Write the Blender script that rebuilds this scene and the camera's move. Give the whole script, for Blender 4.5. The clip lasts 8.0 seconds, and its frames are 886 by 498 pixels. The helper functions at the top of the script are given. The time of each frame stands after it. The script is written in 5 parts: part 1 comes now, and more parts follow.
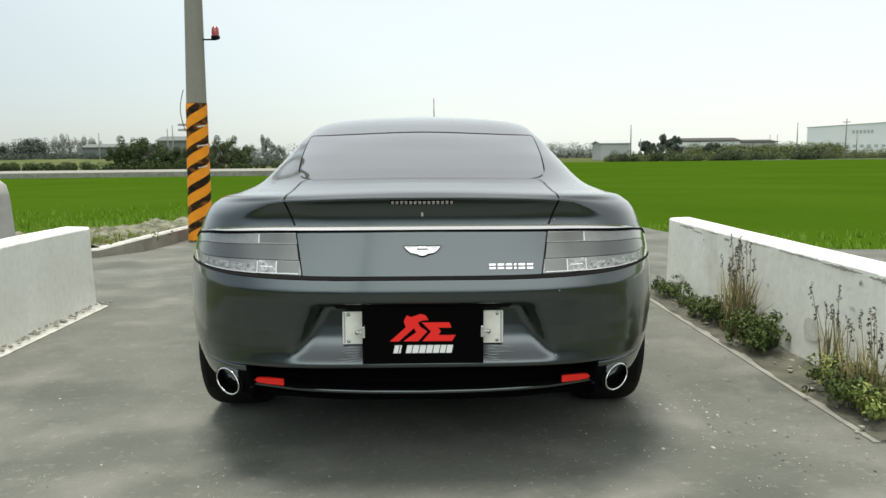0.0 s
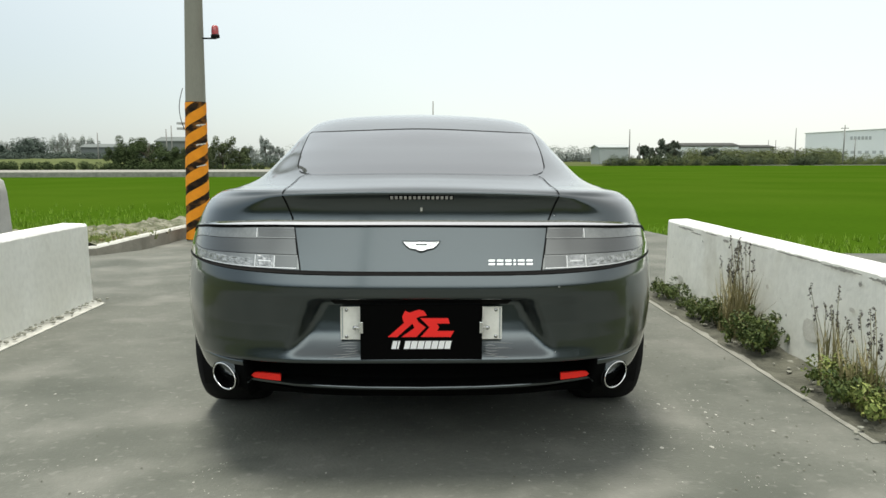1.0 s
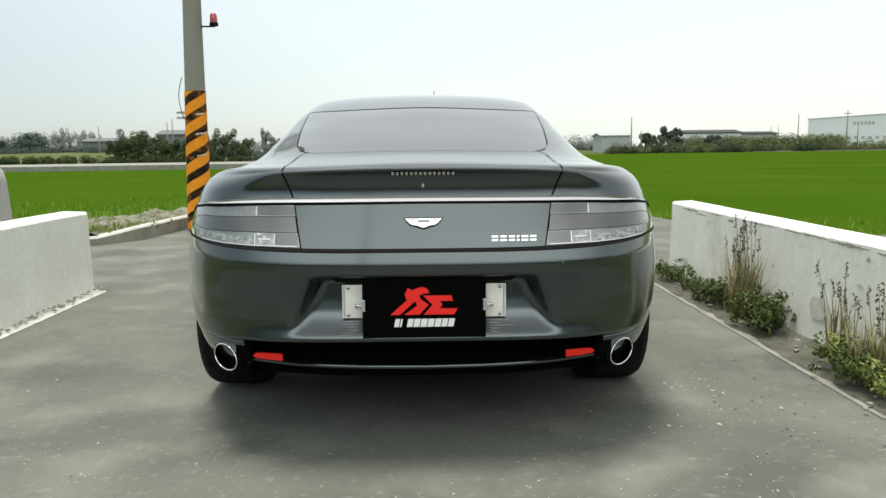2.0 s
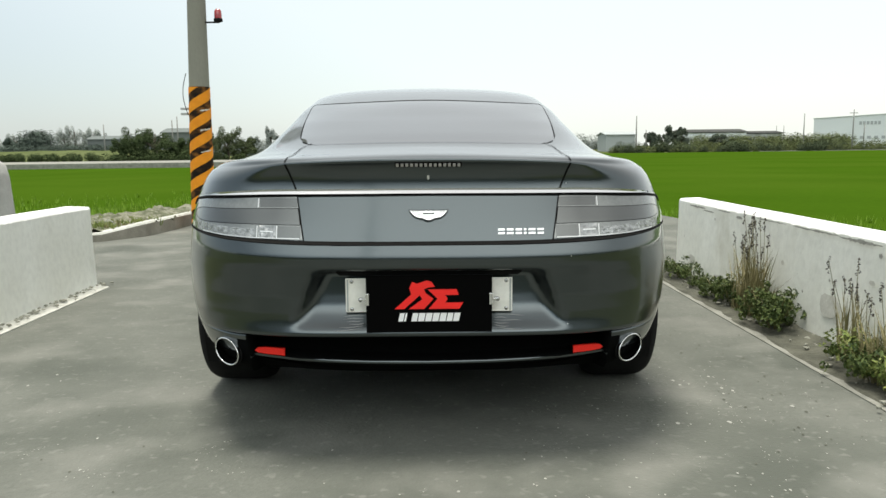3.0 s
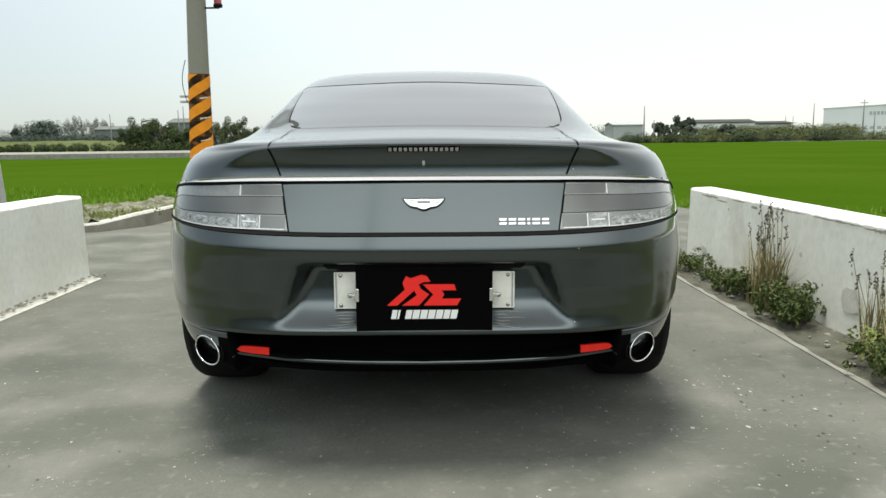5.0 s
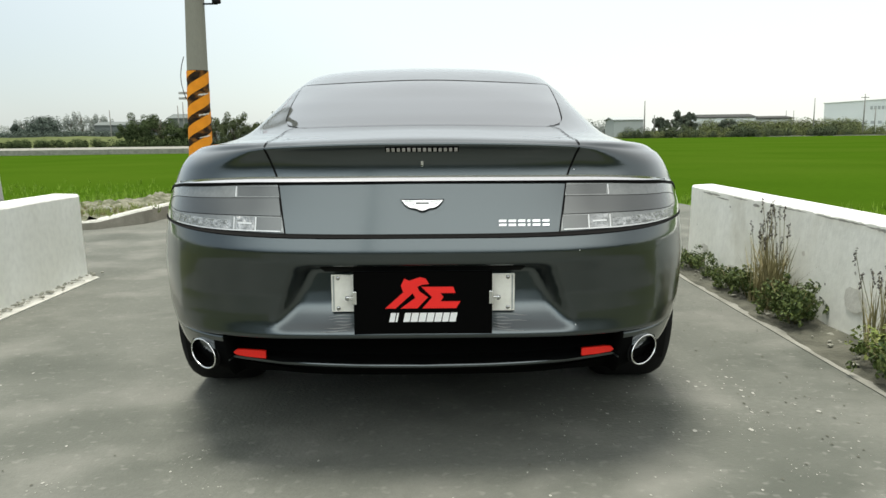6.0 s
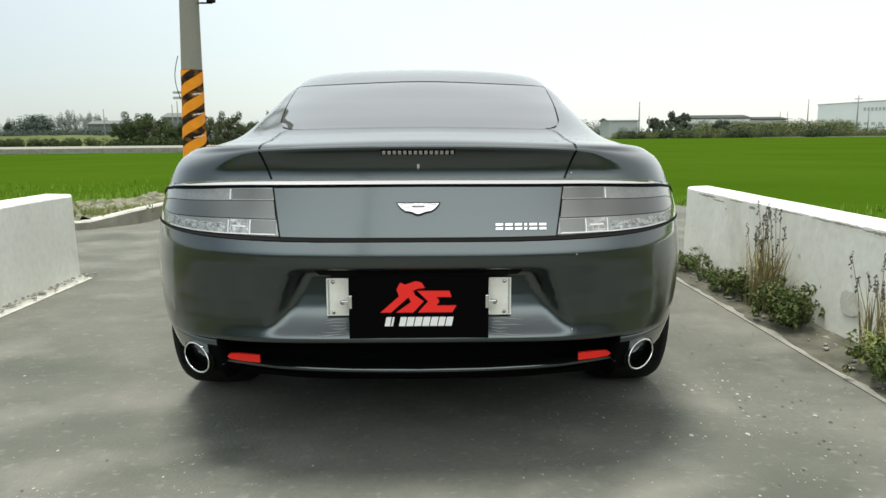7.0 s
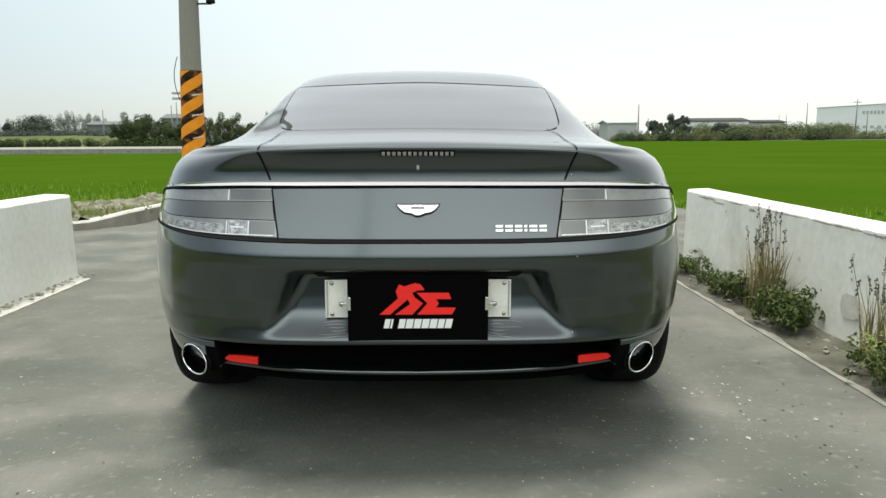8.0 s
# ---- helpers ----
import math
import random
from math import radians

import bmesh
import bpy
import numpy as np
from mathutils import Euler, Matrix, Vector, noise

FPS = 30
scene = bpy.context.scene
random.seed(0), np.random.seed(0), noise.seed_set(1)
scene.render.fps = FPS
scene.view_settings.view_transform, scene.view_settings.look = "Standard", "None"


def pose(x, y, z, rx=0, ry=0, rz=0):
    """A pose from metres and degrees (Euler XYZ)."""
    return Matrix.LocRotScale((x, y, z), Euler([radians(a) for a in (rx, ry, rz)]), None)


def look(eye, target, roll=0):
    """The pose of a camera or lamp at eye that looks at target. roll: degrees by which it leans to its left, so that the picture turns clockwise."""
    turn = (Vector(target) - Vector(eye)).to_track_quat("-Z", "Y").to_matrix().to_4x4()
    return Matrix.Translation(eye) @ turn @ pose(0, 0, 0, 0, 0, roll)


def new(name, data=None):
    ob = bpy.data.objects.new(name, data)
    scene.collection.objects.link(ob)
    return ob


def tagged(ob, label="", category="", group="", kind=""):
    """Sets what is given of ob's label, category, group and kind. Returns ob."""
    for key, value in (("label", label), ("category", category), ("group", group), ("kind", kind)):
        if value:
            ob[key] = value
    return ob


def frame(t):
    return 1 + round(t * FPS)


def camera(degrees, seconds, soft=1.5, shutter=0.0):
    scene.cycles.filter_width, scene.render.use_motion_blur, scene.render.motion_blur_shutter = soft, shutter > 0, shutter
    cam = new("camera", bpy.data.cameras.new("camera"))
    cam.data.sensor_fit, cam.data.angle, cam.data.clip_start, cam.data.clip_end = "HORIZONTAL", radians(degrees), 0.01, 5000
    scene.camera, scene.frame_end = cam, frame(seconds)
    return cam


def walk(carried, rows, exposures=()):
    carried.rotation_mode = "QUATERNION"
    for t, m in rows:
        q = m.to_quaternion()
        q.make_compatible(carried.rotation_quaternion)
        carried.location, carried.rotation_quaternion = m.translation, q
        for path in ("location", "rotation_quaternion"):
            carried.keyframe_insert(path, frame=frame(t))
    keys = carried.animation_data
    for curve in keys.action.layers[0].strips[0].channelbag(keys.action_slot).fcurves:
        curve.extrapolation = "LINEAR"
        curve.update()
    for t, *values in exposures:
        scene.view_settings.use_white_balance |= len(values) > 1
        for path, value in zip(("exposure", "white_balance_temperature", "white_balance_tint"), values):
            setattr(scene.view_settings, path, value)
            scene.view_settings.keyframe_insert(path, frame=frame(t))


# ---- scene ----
cam = camera(62.0, 8.0)
PATH = [
    (0, (0.0145, -2.4862, 1.1643), (0.0632, -0.5029, 0.9115), -0.61),
    (0.5, (0.0167, -2.4728, 1.1435), (0.0749, -0.4899, 0.8886), -0.48),
    (1, (0.0107, -2.4753, 1.1371), (0.0649, -0.4911, 0.8919), -0.13),
    (2.5, (0.0120, -2.4192, 1.0620), (0.0562, -0.4393, 0.7823), -1.04),
    (3, (0.0082, -2.3979, 1.0581), (0.0438, -0.4170, 0.7845), -0.66),
    (3.5, (0.0200, -2.3661, 1.0512), (0.0574, -0.3840, 0.7870), -0.41),
    (4, (0.0308, -2.3051, 1.0254), (0.0485, -0.3273, 0.7285), -0.43),
    (4.5, (0.0383, -2.2450, 1.0274), (0.0553, -0.2672, 0.7310), -0.60),
    (6, (0.0481, -2.1696, 1.0492), (0.0645, -0.1940, 0.7380), -0.73),
    (6.5, (0.0489, -2.1562, 1.0519), (0.0689, -0.1813, 0.7365), -0.75),
    (7, (0.0441, -2.1500, 1.0580), (0.0749, -0.1747, 0.7462), -0.54),
    (7.5, (0.0419, -2.1526, 1.0583), (0.0761, -0.1769, 0.7497), -0.20),
    (8, (0.0422, -2.1362, 1.0556), (0.0761, -0.1602, 0.7487), -0.34),
]
walk(cam, [(t, look(eye, target, roll)) for t, eye, target, roll in PATH], exposures=[(0, 0.12, 6850, 7), (3, 0.16, 6850, 7), (6, 0.20, 6850, 7), (8, 0.20, 6850, 7)])

# ---- world, sun, exposure ----
world = bpy.data.worlds.new("overcast_sky")
scene.world = world
world.use_nodes = True
wn = world.node_tree
wn.nodes.clear()
sky = wn.nodes.new("ShaderNodeTexSky")
sky.sky_type, sky.sun_disc = "NISHITA", False
sky.sun_elevation, sky.sun_rotation = radians(83), radians(-51)
bg_sky = wn.nodes.new("ShaderNodeBackground")
bg_sky.inputs["Strength"].default_value = 0.12
bg_cloud = wn.nodes.new("ShaderNodeBackground")
bg_cloud.inputs["Strength"].default_value = 1.18
w_mix = wn.nodes.new("ShaderNodeMixShader")
w_mix.inputs[0].default_value = 0.66
w_out = wn.nodes.new("ShaderNodeOutputWorld")
# overcast: brightest overhead and towards the hidden sun, thinner and bluer away from it
CLOUD_WAY = Vector((0.42, 0.12, 0.90)).normalized()
SUN_WAY = Vector((-0.10, 0.08, 0.992)).normalized()
w_dir = wn.nodes.new("ShaderNodeTexCoord")
w_dot = wn.nodes.new("ShaderNodeVectorMath")
w_dot.operation = "DOT_PRODUCT"
w_dot.inputs[1].default_value = CLOUD_WAY
w_range = wn.nodes.new("ShaderNodeMapRange")
w_range.inputs["From Min"].default_value, w_range.inputs["From Max"].default_value = -0.06, 0.95
w_ramp = wn.nodes.new("ShaderNodeValToRGB")
w_ramp.color_ramp.interpolation = "B_SPLINE"
w_ramp.color_ramp.elements[0].color = (0.46, 0.53, 0.59, 1)
w_ramp.color_ramp.elements[1].color = (0.95, 0.95, 0.93, 1)
w_ramp.color_ramp.elements[1].position = 0.80
w_mid = w_ramp.color_ramp.elements.new(0.26)
w_mid.color = (0.93, 1.01, 1.03, 1)
# unseen sky at the camera's back, brightened for the boot lid to mirror
w_split = wn.nodes.new("ShaderNodeSeparateXYZ")
w_back = wn.nodes.new("ShaderNodeMapRange")
w_back.interpolation_type = "SMOOTHSTEP"
w_back.inputs["From Min"].default_value, w_back.inputs["From Max"].default_value = -0.40, -0.88
w_back.inputs["To Min"].default_value, w_back.inputs["To Max"].default_value = 0.0, 2.5
wn.links.new(w_dir.outputs["Generated"], w_split.inputs[0])
wn.links.new(w_split.outputs["Y"], w_back.inputs["Value"])
w_high = wn.nodes.new("ShaderNodeMapRange")
w_high.interpolation_type = "SMOOTHSTEP"
w_high.inputs["From Min"].default_value, w_high.inputs["From Max"].default_value = 0.20, 0.50
wn.links.new(w_split.outputs["Z"], w_high.inputs["Value"])
w_both = wn.nodes.new("ShaderNodeMath")
w_both.operation = "MULTIPLY_ADD"
wn.links.new(w_back.outputs[0], w_both.inputs[0])
wn.links.new(w_high.outputs[0], w_both.inputs[1])
w_both.inputs[2].default_value = 1.18
wn.links.new(w_both.outputs[0], bg_cloud.inputs["Strength"])
wn.links.new(w_dir.outputs["Generated"], w_dot.inputs[0])
wn.links.new(w_dot.outputs["Value"], w_range.inputs["Value"])
wn.links.new(w_range.outputs[0], w_ramp.inputs[0])
wn.links.new(w_ramp.outputs[0], bg_cloud.inputs["Color"])
wn.links.new(sky.outputs["Color"], bg_sky.inputs["Color"])
wn.links.new(bg_sky.outputs[0], w_mix.inputs[1])
wn.links.new(bg_cloud.outputs[0], w_mix.inputs[2])
wn.links.new(w_mix.outputs[0], w_out.inputs[0])

sun_data = bpy.data.lights.new("sun", "SUN")
sun_data.energy, sun_data.angle, sun_data.color = 3.6, radians(20), (1.0, 0.97, 0.92)
sun = new("sun", sun_data)
sun.matrix_world = look(40 * SUN_WAY, (0, 0, 0))


# ---- materials ----
def material(name, base, rough=0.6, metal=0.0, second=None, size=8.0, amount=0.5, fine=90.0, bump=0.0, bump_size=60.0,
             coat=0.0, coat_rough=0.09, spec=0.5, emit=0.0, third=None, third_size=1.0, third_amount=0.0, third_edge=(0.56, 0.7), stretch=(1, 1, 1), speck=None):
    """A node material: base colour broken up at a coarse and a fine scale, with relief."""
    m = bpy.data.materials.new(name)
    m.use_nodes = True
    nt = m.node_tree
    p = nt.nodes["Principled BSDF"]
    p.inputs["Roughness"].default_value = rough
    p.inputs["Metallic"].default_value = metal
    p.inputs["Coat Weight"].default_value = coat
    p.inputs["Coat Roughness"].default_value = coat_rough
    p.inputs["Coat IOR"].default_value = 1.5
    p.inputs["Specular IOR Level"].default_value = spec
    base4 = (*base, 1)
    if emit:
        p.inputs["Emission Color"].default_value = base4
        p.inputs["Emission Strength"].default_value = emit
    if second is None and not bump:
        p.inputs["Base Color"].default_value = base4
        return m
    geo = nt.nodes.new("ShaderNodeTexCoord")
    mp = nt.nodes.new("ShaderNodeMapping")
    mp.inputs["Scale"].default_value = stretch
    nt.links.new(geo.outputs["Object"], mp.inputs["Vector"])
    def noise_at(scale, detail=5.0):
        n = nt.nodes.new("ShaderNodeTexNoise")
        n.inputs["Scale"].default_value, n.inputs["Detail"].default_value = scale, detail
        nt.links.new(mp.outputs[0], n.inputs["Vector"])
        return n
    def ramp(fac, lo, hi):
        r = nt.nodes.new("ShaderNodeMapRange")
        r.inputs["From Min"].default_value, r.inputs["From Max"].default_value = lo, hi
        nt.links.new(fac, r.inputs["Value"])
        return r.outputs[0]
    def mix(fac, a, b):
        x = nt.nodes.new("ShaderNodeMix")
        x.data_type = "RGBA"
        nt.links.new(fac, x.inputs[0])
        for socket, value in ((x.inputs[6], a), (x.inputs[7], b)):
            if isinstance(value, tuple):
                socket.default_value = value
            else:
                nt.links.new(value, socket)
        return x.outputs[2]
    colour = base4
    if second is not None:
        coarse = noise_at(size)
        f = nt.nodes.new("ShaderNodeMath")
        f.operation = "MULTIPLY"
        nt.links.new(ramp(coarse.outputs[0], 0.35, 0.68), f.inputs[0])
        f.inputs[1].default_value = amount
        colour = mix(f.outputs[0], base4, (*second, 1))
        grain = noise_at(fine, 3.0)
        g = nt.nodes.new("ShaderNodeMath")
        g.operation = "MULTIPLY"
        nt.links.new(ramp(grain.outputs[0], 0.4, 0.75), g.inputs[0])
        g.inputs[1].default_value = amount * 0.45
        colour = mix(g.outputs[0], colour, tuple(c * 0.62 for c in base) + (1,))
    if third is not None:
        spots = noise_at(third_size, 6.0)
        h = nt.nodes.new("ShaderNodeMath")
        h.operation = "MULTIPLY"
        nt.links.new(ramp(spots.outputs[0], *third_edge), h.inputs[0])
        h.inputs[1].default_value = third_amount
        colour = mix(h.outputs[0], colour, (*third, 1))
    if speck is not None:
        tone, scale, share = speck
        q = nt.nodes.new("ShaderNodeMath")
        q.operation = "MULTIPLY"
        nt.links.new(ramp(noise_at(scale, 2.0).outputs[0], 0.60, 0.72), q.inputs[0])
        q.inputs[1].default_value = share
        colour = mix(q.outputs[0], colour, (*tone, 1))
    if isinstance(colour, tuple):
        p.inputs["Base Color"].default_value = colour
    else:
        nt.links.new(colour, p.inputs["Base Color"])
    if bump:
        b = nt.nodes.new("ShaderNodeBump")
        b.inputs["Strength"].default_value, b.inputs["Distance"].default_value = bump, 0.01
        nt.links.new(noise_at(bump_size, 4.0).outputs[0], b.inputs["Height"])
        nt.links.new(b.outputs[0], p.inputs["Normal"])
    return m


def leafy(name, a, b, rough=0.6):
    """Foliage that varies from leaf clump to leaf clump."""
    m = bpy.data.materials.new(name)
    m.use_nodes = True
    nt = m.node_tree
    p = nt.nodes["Principled BSDF"]
    p.inputs["Roughness"].default_value = rough
    p.inputs["Specular IOR Level"].default_value = 0.25 if rough < 0.9 else 0.0
    g = nt.nodes.new("ShaderNodeNewGeometry")
    x = nt.nodes.new("ShaderNodeMix")
    x.data_type = "RGBA"
    x.inputs[6].default_value, x.inputs[7].default_value = (*a, 1), (*b, 1)
    nt.links.new(g.outputs["Random Per Island"], x.inputs[0])
    nt.links.new(x.outputs[2], p.inputs["Base Color"])
    return m


PAINT = material("grey_metallic_paint", (0.072, 0.087, 0.092), 0.28, 0.95, second=(0.063, 0.077, 0.082), size=900, amount=0.5, fine=2500, coat=1.0, coat_rough=0.09)
GLASS_DARK = material("tinted_glass", (0.032, 0.037, 0.045), 0.04, 0.0, spec=1.0, coat=1.0, coat_rough=0.03)
GAP = material("panel_gap_black", (0.004, 0.004, 0.004), 0.8, spec=0.1)
BLACK_PLASTIC = material("black_plastic", (0.005, 0.005, 0.005), 0.7, second=(0.008, 0.008, 0.008), size=40, bump=0.1, bump_size=400, spec=0.15)
CHROME = material("chrome", (0.82, 0.83, 0.84), 0.12, 1.0)
CHROME_DARK = material("steel_pipe", (0.5, 0.5, 0.5), 0.25, 1.0)
SOOT = material("soot_and_undertray_black", (0.003, 0.003, 0.003), 0.95, spec=0.03)
TYRE = material("tyre_rubber", (0.008, 0.008, 0.008), 0.9, spec=0.2, second=(0.014, 0.014, 0.014), size=30, bump=0.2, bump_size=200)
RIM = material("silver_alloy", (0.45, 0.45, 0.46), 0.3, 1.0)
LAMP_CLEAR = material("lamp_clear_plastic", (0.215, 0.225, 0.22), 0.16, 0.5, second=(0.145, 0.155, 0.15), size=60, amount=0.6, fine=200, coat=1.0)
LAMP_BAND = material("lamp_grey_band", (0.095, 0.10, 0.098), 0.16, 0.7, coat=1.0)
LAMP_REFLECT = material("lamp_reflector", (0.46, 0.47, 0.47), 0.22, 0.7, second=(0.11, 0.115, 0.115), size=50, amount=0.7, fine=160, bump=0.6, bump_size=90)
RED_REFLECT = material("red_reflector", (0.80, 0.015, 0.008), 0.35, 0.0, second=(0.65, 0.01, 0.006), size=200, amount=0.4)
BRAKE_CLEAR = material("brake_light_clear", (0.6, 0.58, 0.55), 0.2, 0.4)
PLATE_WHITE = material("plate_enamel_white", (0.93, 0.92, 0.85), 0.4, second=(0.66, 0.64, 0.57), size=25, amount=0.35)
PANEL_BLACK = material("matt_black_panel", (0.0025, 0.0025, 0.0025), 0.9, spec=0.03)
LOGO_RED = material("red_print", (0.95, 0.018, 0.014), 0.5)
PRINT_WHITE = material("white_print", (0.9, 0.9, 0.9), 0.5)
CONCRETE = material("road_concrete", (0.147, 0.153, 0.133), 0.85, second=(0.074, 0.082, 0.068), size=1.5, amount=0.85, fine=45, bump=0.5, bump_size=80, third=(0.235, 0.235, 0.21), third_size=2.4, third_amount=0.6, third_edge=(0.50, 0.76), spec=0.3, stretch=(0.85, 1.0, 1), speck=((0.27, 0.27, 0.245), 26.0, 0.30))
SLAB = material("footing_concrete", (0.28, 0.28, 0.245), 0.85, second=(0.16, 0.16, 0.135), size=5, amount=0.8, fine=60, bump=0.5, bump_size=40)
WALL_WHITE = material("whitewashed_wall", (0.89, 0.91, 0.85), 0.8, second=(0.75, 0.76, 0.68), size=2.2, amount=0.6, fine=26, bump=0.25, bump_size=25, third=(0.52, 0.51, 0.42), third_size=2.6, third_amount=0.5, third_edge=(0.58, 0.74), stretch=(1, 1, 0.8))
CAP_WHITE = material("white_cap_paint", (0.86, 0.86, 0.85), 0.75, second=(0.78, 0.78, 0.76), size=6, amount=0.6, bump=0.2, bump_size=40)
FLAKE = material("bare_cement_patch", (0.40, 0.40, 0.36), 0.9, second=(0.2, 0.2, 0.18), size=30, amount=0.7)
DIRT = material("dirt", (0.20, 0.175, 0.135), 0.95, second=(0.11, 0.095, 0.07), size=3, amount=0.8, fine=40, bump=0.8, bump_size=30)
RUBBLE = material("bank_rubble", (0.235, 0.23, 0.17), 0.95, second=(0.065, 0.080, 0.035), size=6.5, amount=1.0, fine=30, bump=1.0, bump_size=24, third=(0.42, 0.41, 0.35), third_size=9, third_amount=0.55)
STONE = material("broken_concrete", (0.33, 0.33, 0.28), 0.9, second=(0.17, 0.175, 0.14), size=20, amount=0.8, bump=0.4, bump_size=60)
PADDY = material("paddy_green", (0.041, 0.088, 0.006), 1.0, second=(0.034, 0.076, 0.005), size=0.22, amount=0.8, fine=9, bump=0.5, bump_size=20, spec=0.0, third=(0.058, 0.100, 0.010), third_size=0.12, third_amount=0.5, third_edge=(0.42, 0.72))
FARLAND = material("far_grassland", (0.085, 0.105, 0.04), 1.0, second=(0.11, 0.115, 0.06), size=0.05, amount=0.8, fine=2.0, spec=0.0)
RICE = leafy("rice_blades", (0.10, 0.20, 0.008), (0.17, 0.28, 0.025))
WEED = leafy("weed_leaves", (0.022, 0.045, 0.010), (0.10, 0.13, 0.034))
WEED_PALE = leafy("yellow_green_leaves", (0.10, 0.15, 0.03), (0.24, 0.27, 0.08))
DRY = leafy("dry_stems", (0.15, 0.14, 0.06), (0.29, 0.255, 0.13))
TRODDEN = material("trodden_earth", (0.112, 0.112, 0.086), 0.95, second=(0.045, 0.047, 0.034), size=7, amount=0.9, fine=50, bump=0.9, bump_size=45)
SEED = leafy("seed_heads", (0.035, 0.032, 0.03), (0.09, 0.075, 0.06))
TREE_LEAF = leafy("tree_leaves", (0.045, 0.066, 0.030), (0.075, 0.100, 0.045), 1.0)
# greyer greens for far trees: distance haze put into the leaf colour
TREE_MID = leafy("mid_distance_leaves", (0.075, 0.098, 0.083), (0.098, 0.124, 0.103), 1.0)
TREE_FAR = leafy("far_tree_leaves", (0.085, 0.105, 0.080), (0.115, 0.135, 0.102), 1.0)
SHRUB = leafy("mixed_shrub_leaves", (0.07, 0.095, 0.045), (0.12, 0.14, 0.075), 1.0)
TREE_SCRUB = leafy("olive_scrub_leaves", (0.085, 0.105, 0.045), (0.145, 0.165, 0.078), 1.0)
HEDGE_DARK = leafy("dark_shrub_leaves", (0.050, 0.066, 0.040), (0.085, 0.105, 0.062), 1.0)
BANK_GRASS = material("bank_grass", (0.125, 0.145, 0.068), 1.0, second=(0.08, 0.10, 0.04), size=0.5, amount=0.8, fine=4.0, spec=0.0)
SHED_DULL = material("dull_sheet_metal", (0.17, 0.19, 0.185), 1.0, spec=0.0, second=(0.14, 0.155, 0.15), size=0.5)
POLE_FAR = material("far_pole_grey", (0.22, 0.22, 0.21), 0.9)
SHED_PALE = material("pale_sheet_metal", (0.40, 0.43, 0.43), 0.8, spec=0.1, second=(0.36, 0.39, 0.39), size=0.4)
# palest leaves, the haze of the horizon mixed into their colour
TREE_PALE = leafy("haze_tinted_leaves", (0.24, 0.27, 0.245), (0.36, 0.39, 0.365), 1.0)
BARK = material("bark", (0.10, 0.085, 0.065), 0.95, second=(0.05, 0.04, 0.03), size=10)
POLE_GREY = material("pole_concrete", (0.25, 0.25, 0.205), 0.85, second=(0.2, 0.195, 0.165), size=4, amount=0.7, bump=0.2, bump_size=60, stretch=(1, 1, 0.2))
STRIPE_BLACK = material("stripe_black", (0.010, 0.008, 0.006), 0.8, second=(0.05, 0.028, 0.012), size=9, amount=0.7, spec=0.15, third=(0.24, 0.10, 0.022), third_size=6.0, third_amount=0.8, third_edge=(0.5, 0.66), stretch=(1, 1, 1.8))
STRIPE_ORANGE = material("stripe_orange", (0.84, 0.31, 0.02), 0.6, spec=0.2, second=(0.66, 0.22, 0.015), size=9, amount=0.6)
TAPE_WHITE = material("torn_white_tape", (0.6, 0.58, 0.52), 0.6)
FACTORY = material("factory_cladding", (0.74, 0.78, 0.79), 0.8, second=(0.69, 0.73, 0.745), size=0.2, amount=0.6)
SHED = material("shed_grey", (0.45, 0.47, 0.46), 0.8, second=(0.36, 0.38, 0.37), size=0.4)
ROOF_DARK = material("roof_dark", (0.085, 0.088, 0.085), 1.0, spec=0.0, second=(0.07, 0.072, 0.07), size=0.5)
WINDOW_FAR = material("far_window", (0.38, 0.41, 0.42), 0.5)
BEACON_RED = material("beacon_red", (0.35, 0.01, 0.012), 0.25, coat=1.0)


# ---- building helpers ----
def part(name, bm, mat, parent=None, label=""):
    """One bmesh as one mesh object, under a thing or a part."""
    me = bpy.data.meshes.new(name)
    bm.to_mesh(me)
    bm.free()
    for m in (mat if isinstance(mat, (list, tuple)) else [mat]):
        me.materials.append(m)
    ob = new(name, me)
    if parent is not None:
        ob.parent = parent
    if label:
        tagged(ob, label)
    return ob


def thing(name, label, category, group="", at=(0, 0, 0)):
    e = new(name)
    e.location = at
    e.empty_display_size = 0.2
    return tagged(e, label, category, group)


def smooth(bm):
    for f in bm.faces:
        f.smooth = True
    return bm


def box(bm, x0, x1, y0, y1, z0, z1, bevel=0.0):
    b = bmesh.new()
    bmesh.ops.create_cube(b, size=1.0)
    for v in b.verts:
        v.co = Vector((x0 + (v.co.x + 0.5) * (x1 - x0), y0 + (v.co.y + 0.5) * (y1 - y0), z0 + (v.co.z + 0.5) * (z1 - z0)))
    if bevel:
        bmesh.ops.bevel(b, geom=b.edges[:], offset=bevel, segments=2, affect="EDGES", profile=0.5)
    join(bm, b)
    return bm


def join(bm, other):
    """Adds the faces of other to bm and frees other."""
    made = {v: bm.verts.new(v.co) for v in other.verts}
    for f in other.faces:
        g = bm.faces.new([made[v] for v in f.verts])
        g.smooth, g.material_index = f.smooth, f.material_index
    other.free()


def grid(bm, rows, closed=False, flip=False):
    """Faces between rows of points."""
    vs = [[bm.verts.new(p) for p in row] for row in rows]
    for a, b in zip(vs, vs[1:]):
        n = len(a)
        for i in range(n if closed else n - 1):
            j = (i + 1) % n
            q = [a[i], a[j], b[j], b[i]]
            f = bm.faces.new(q[::-1] if flip else q)
            f.smooth = True
    return vs


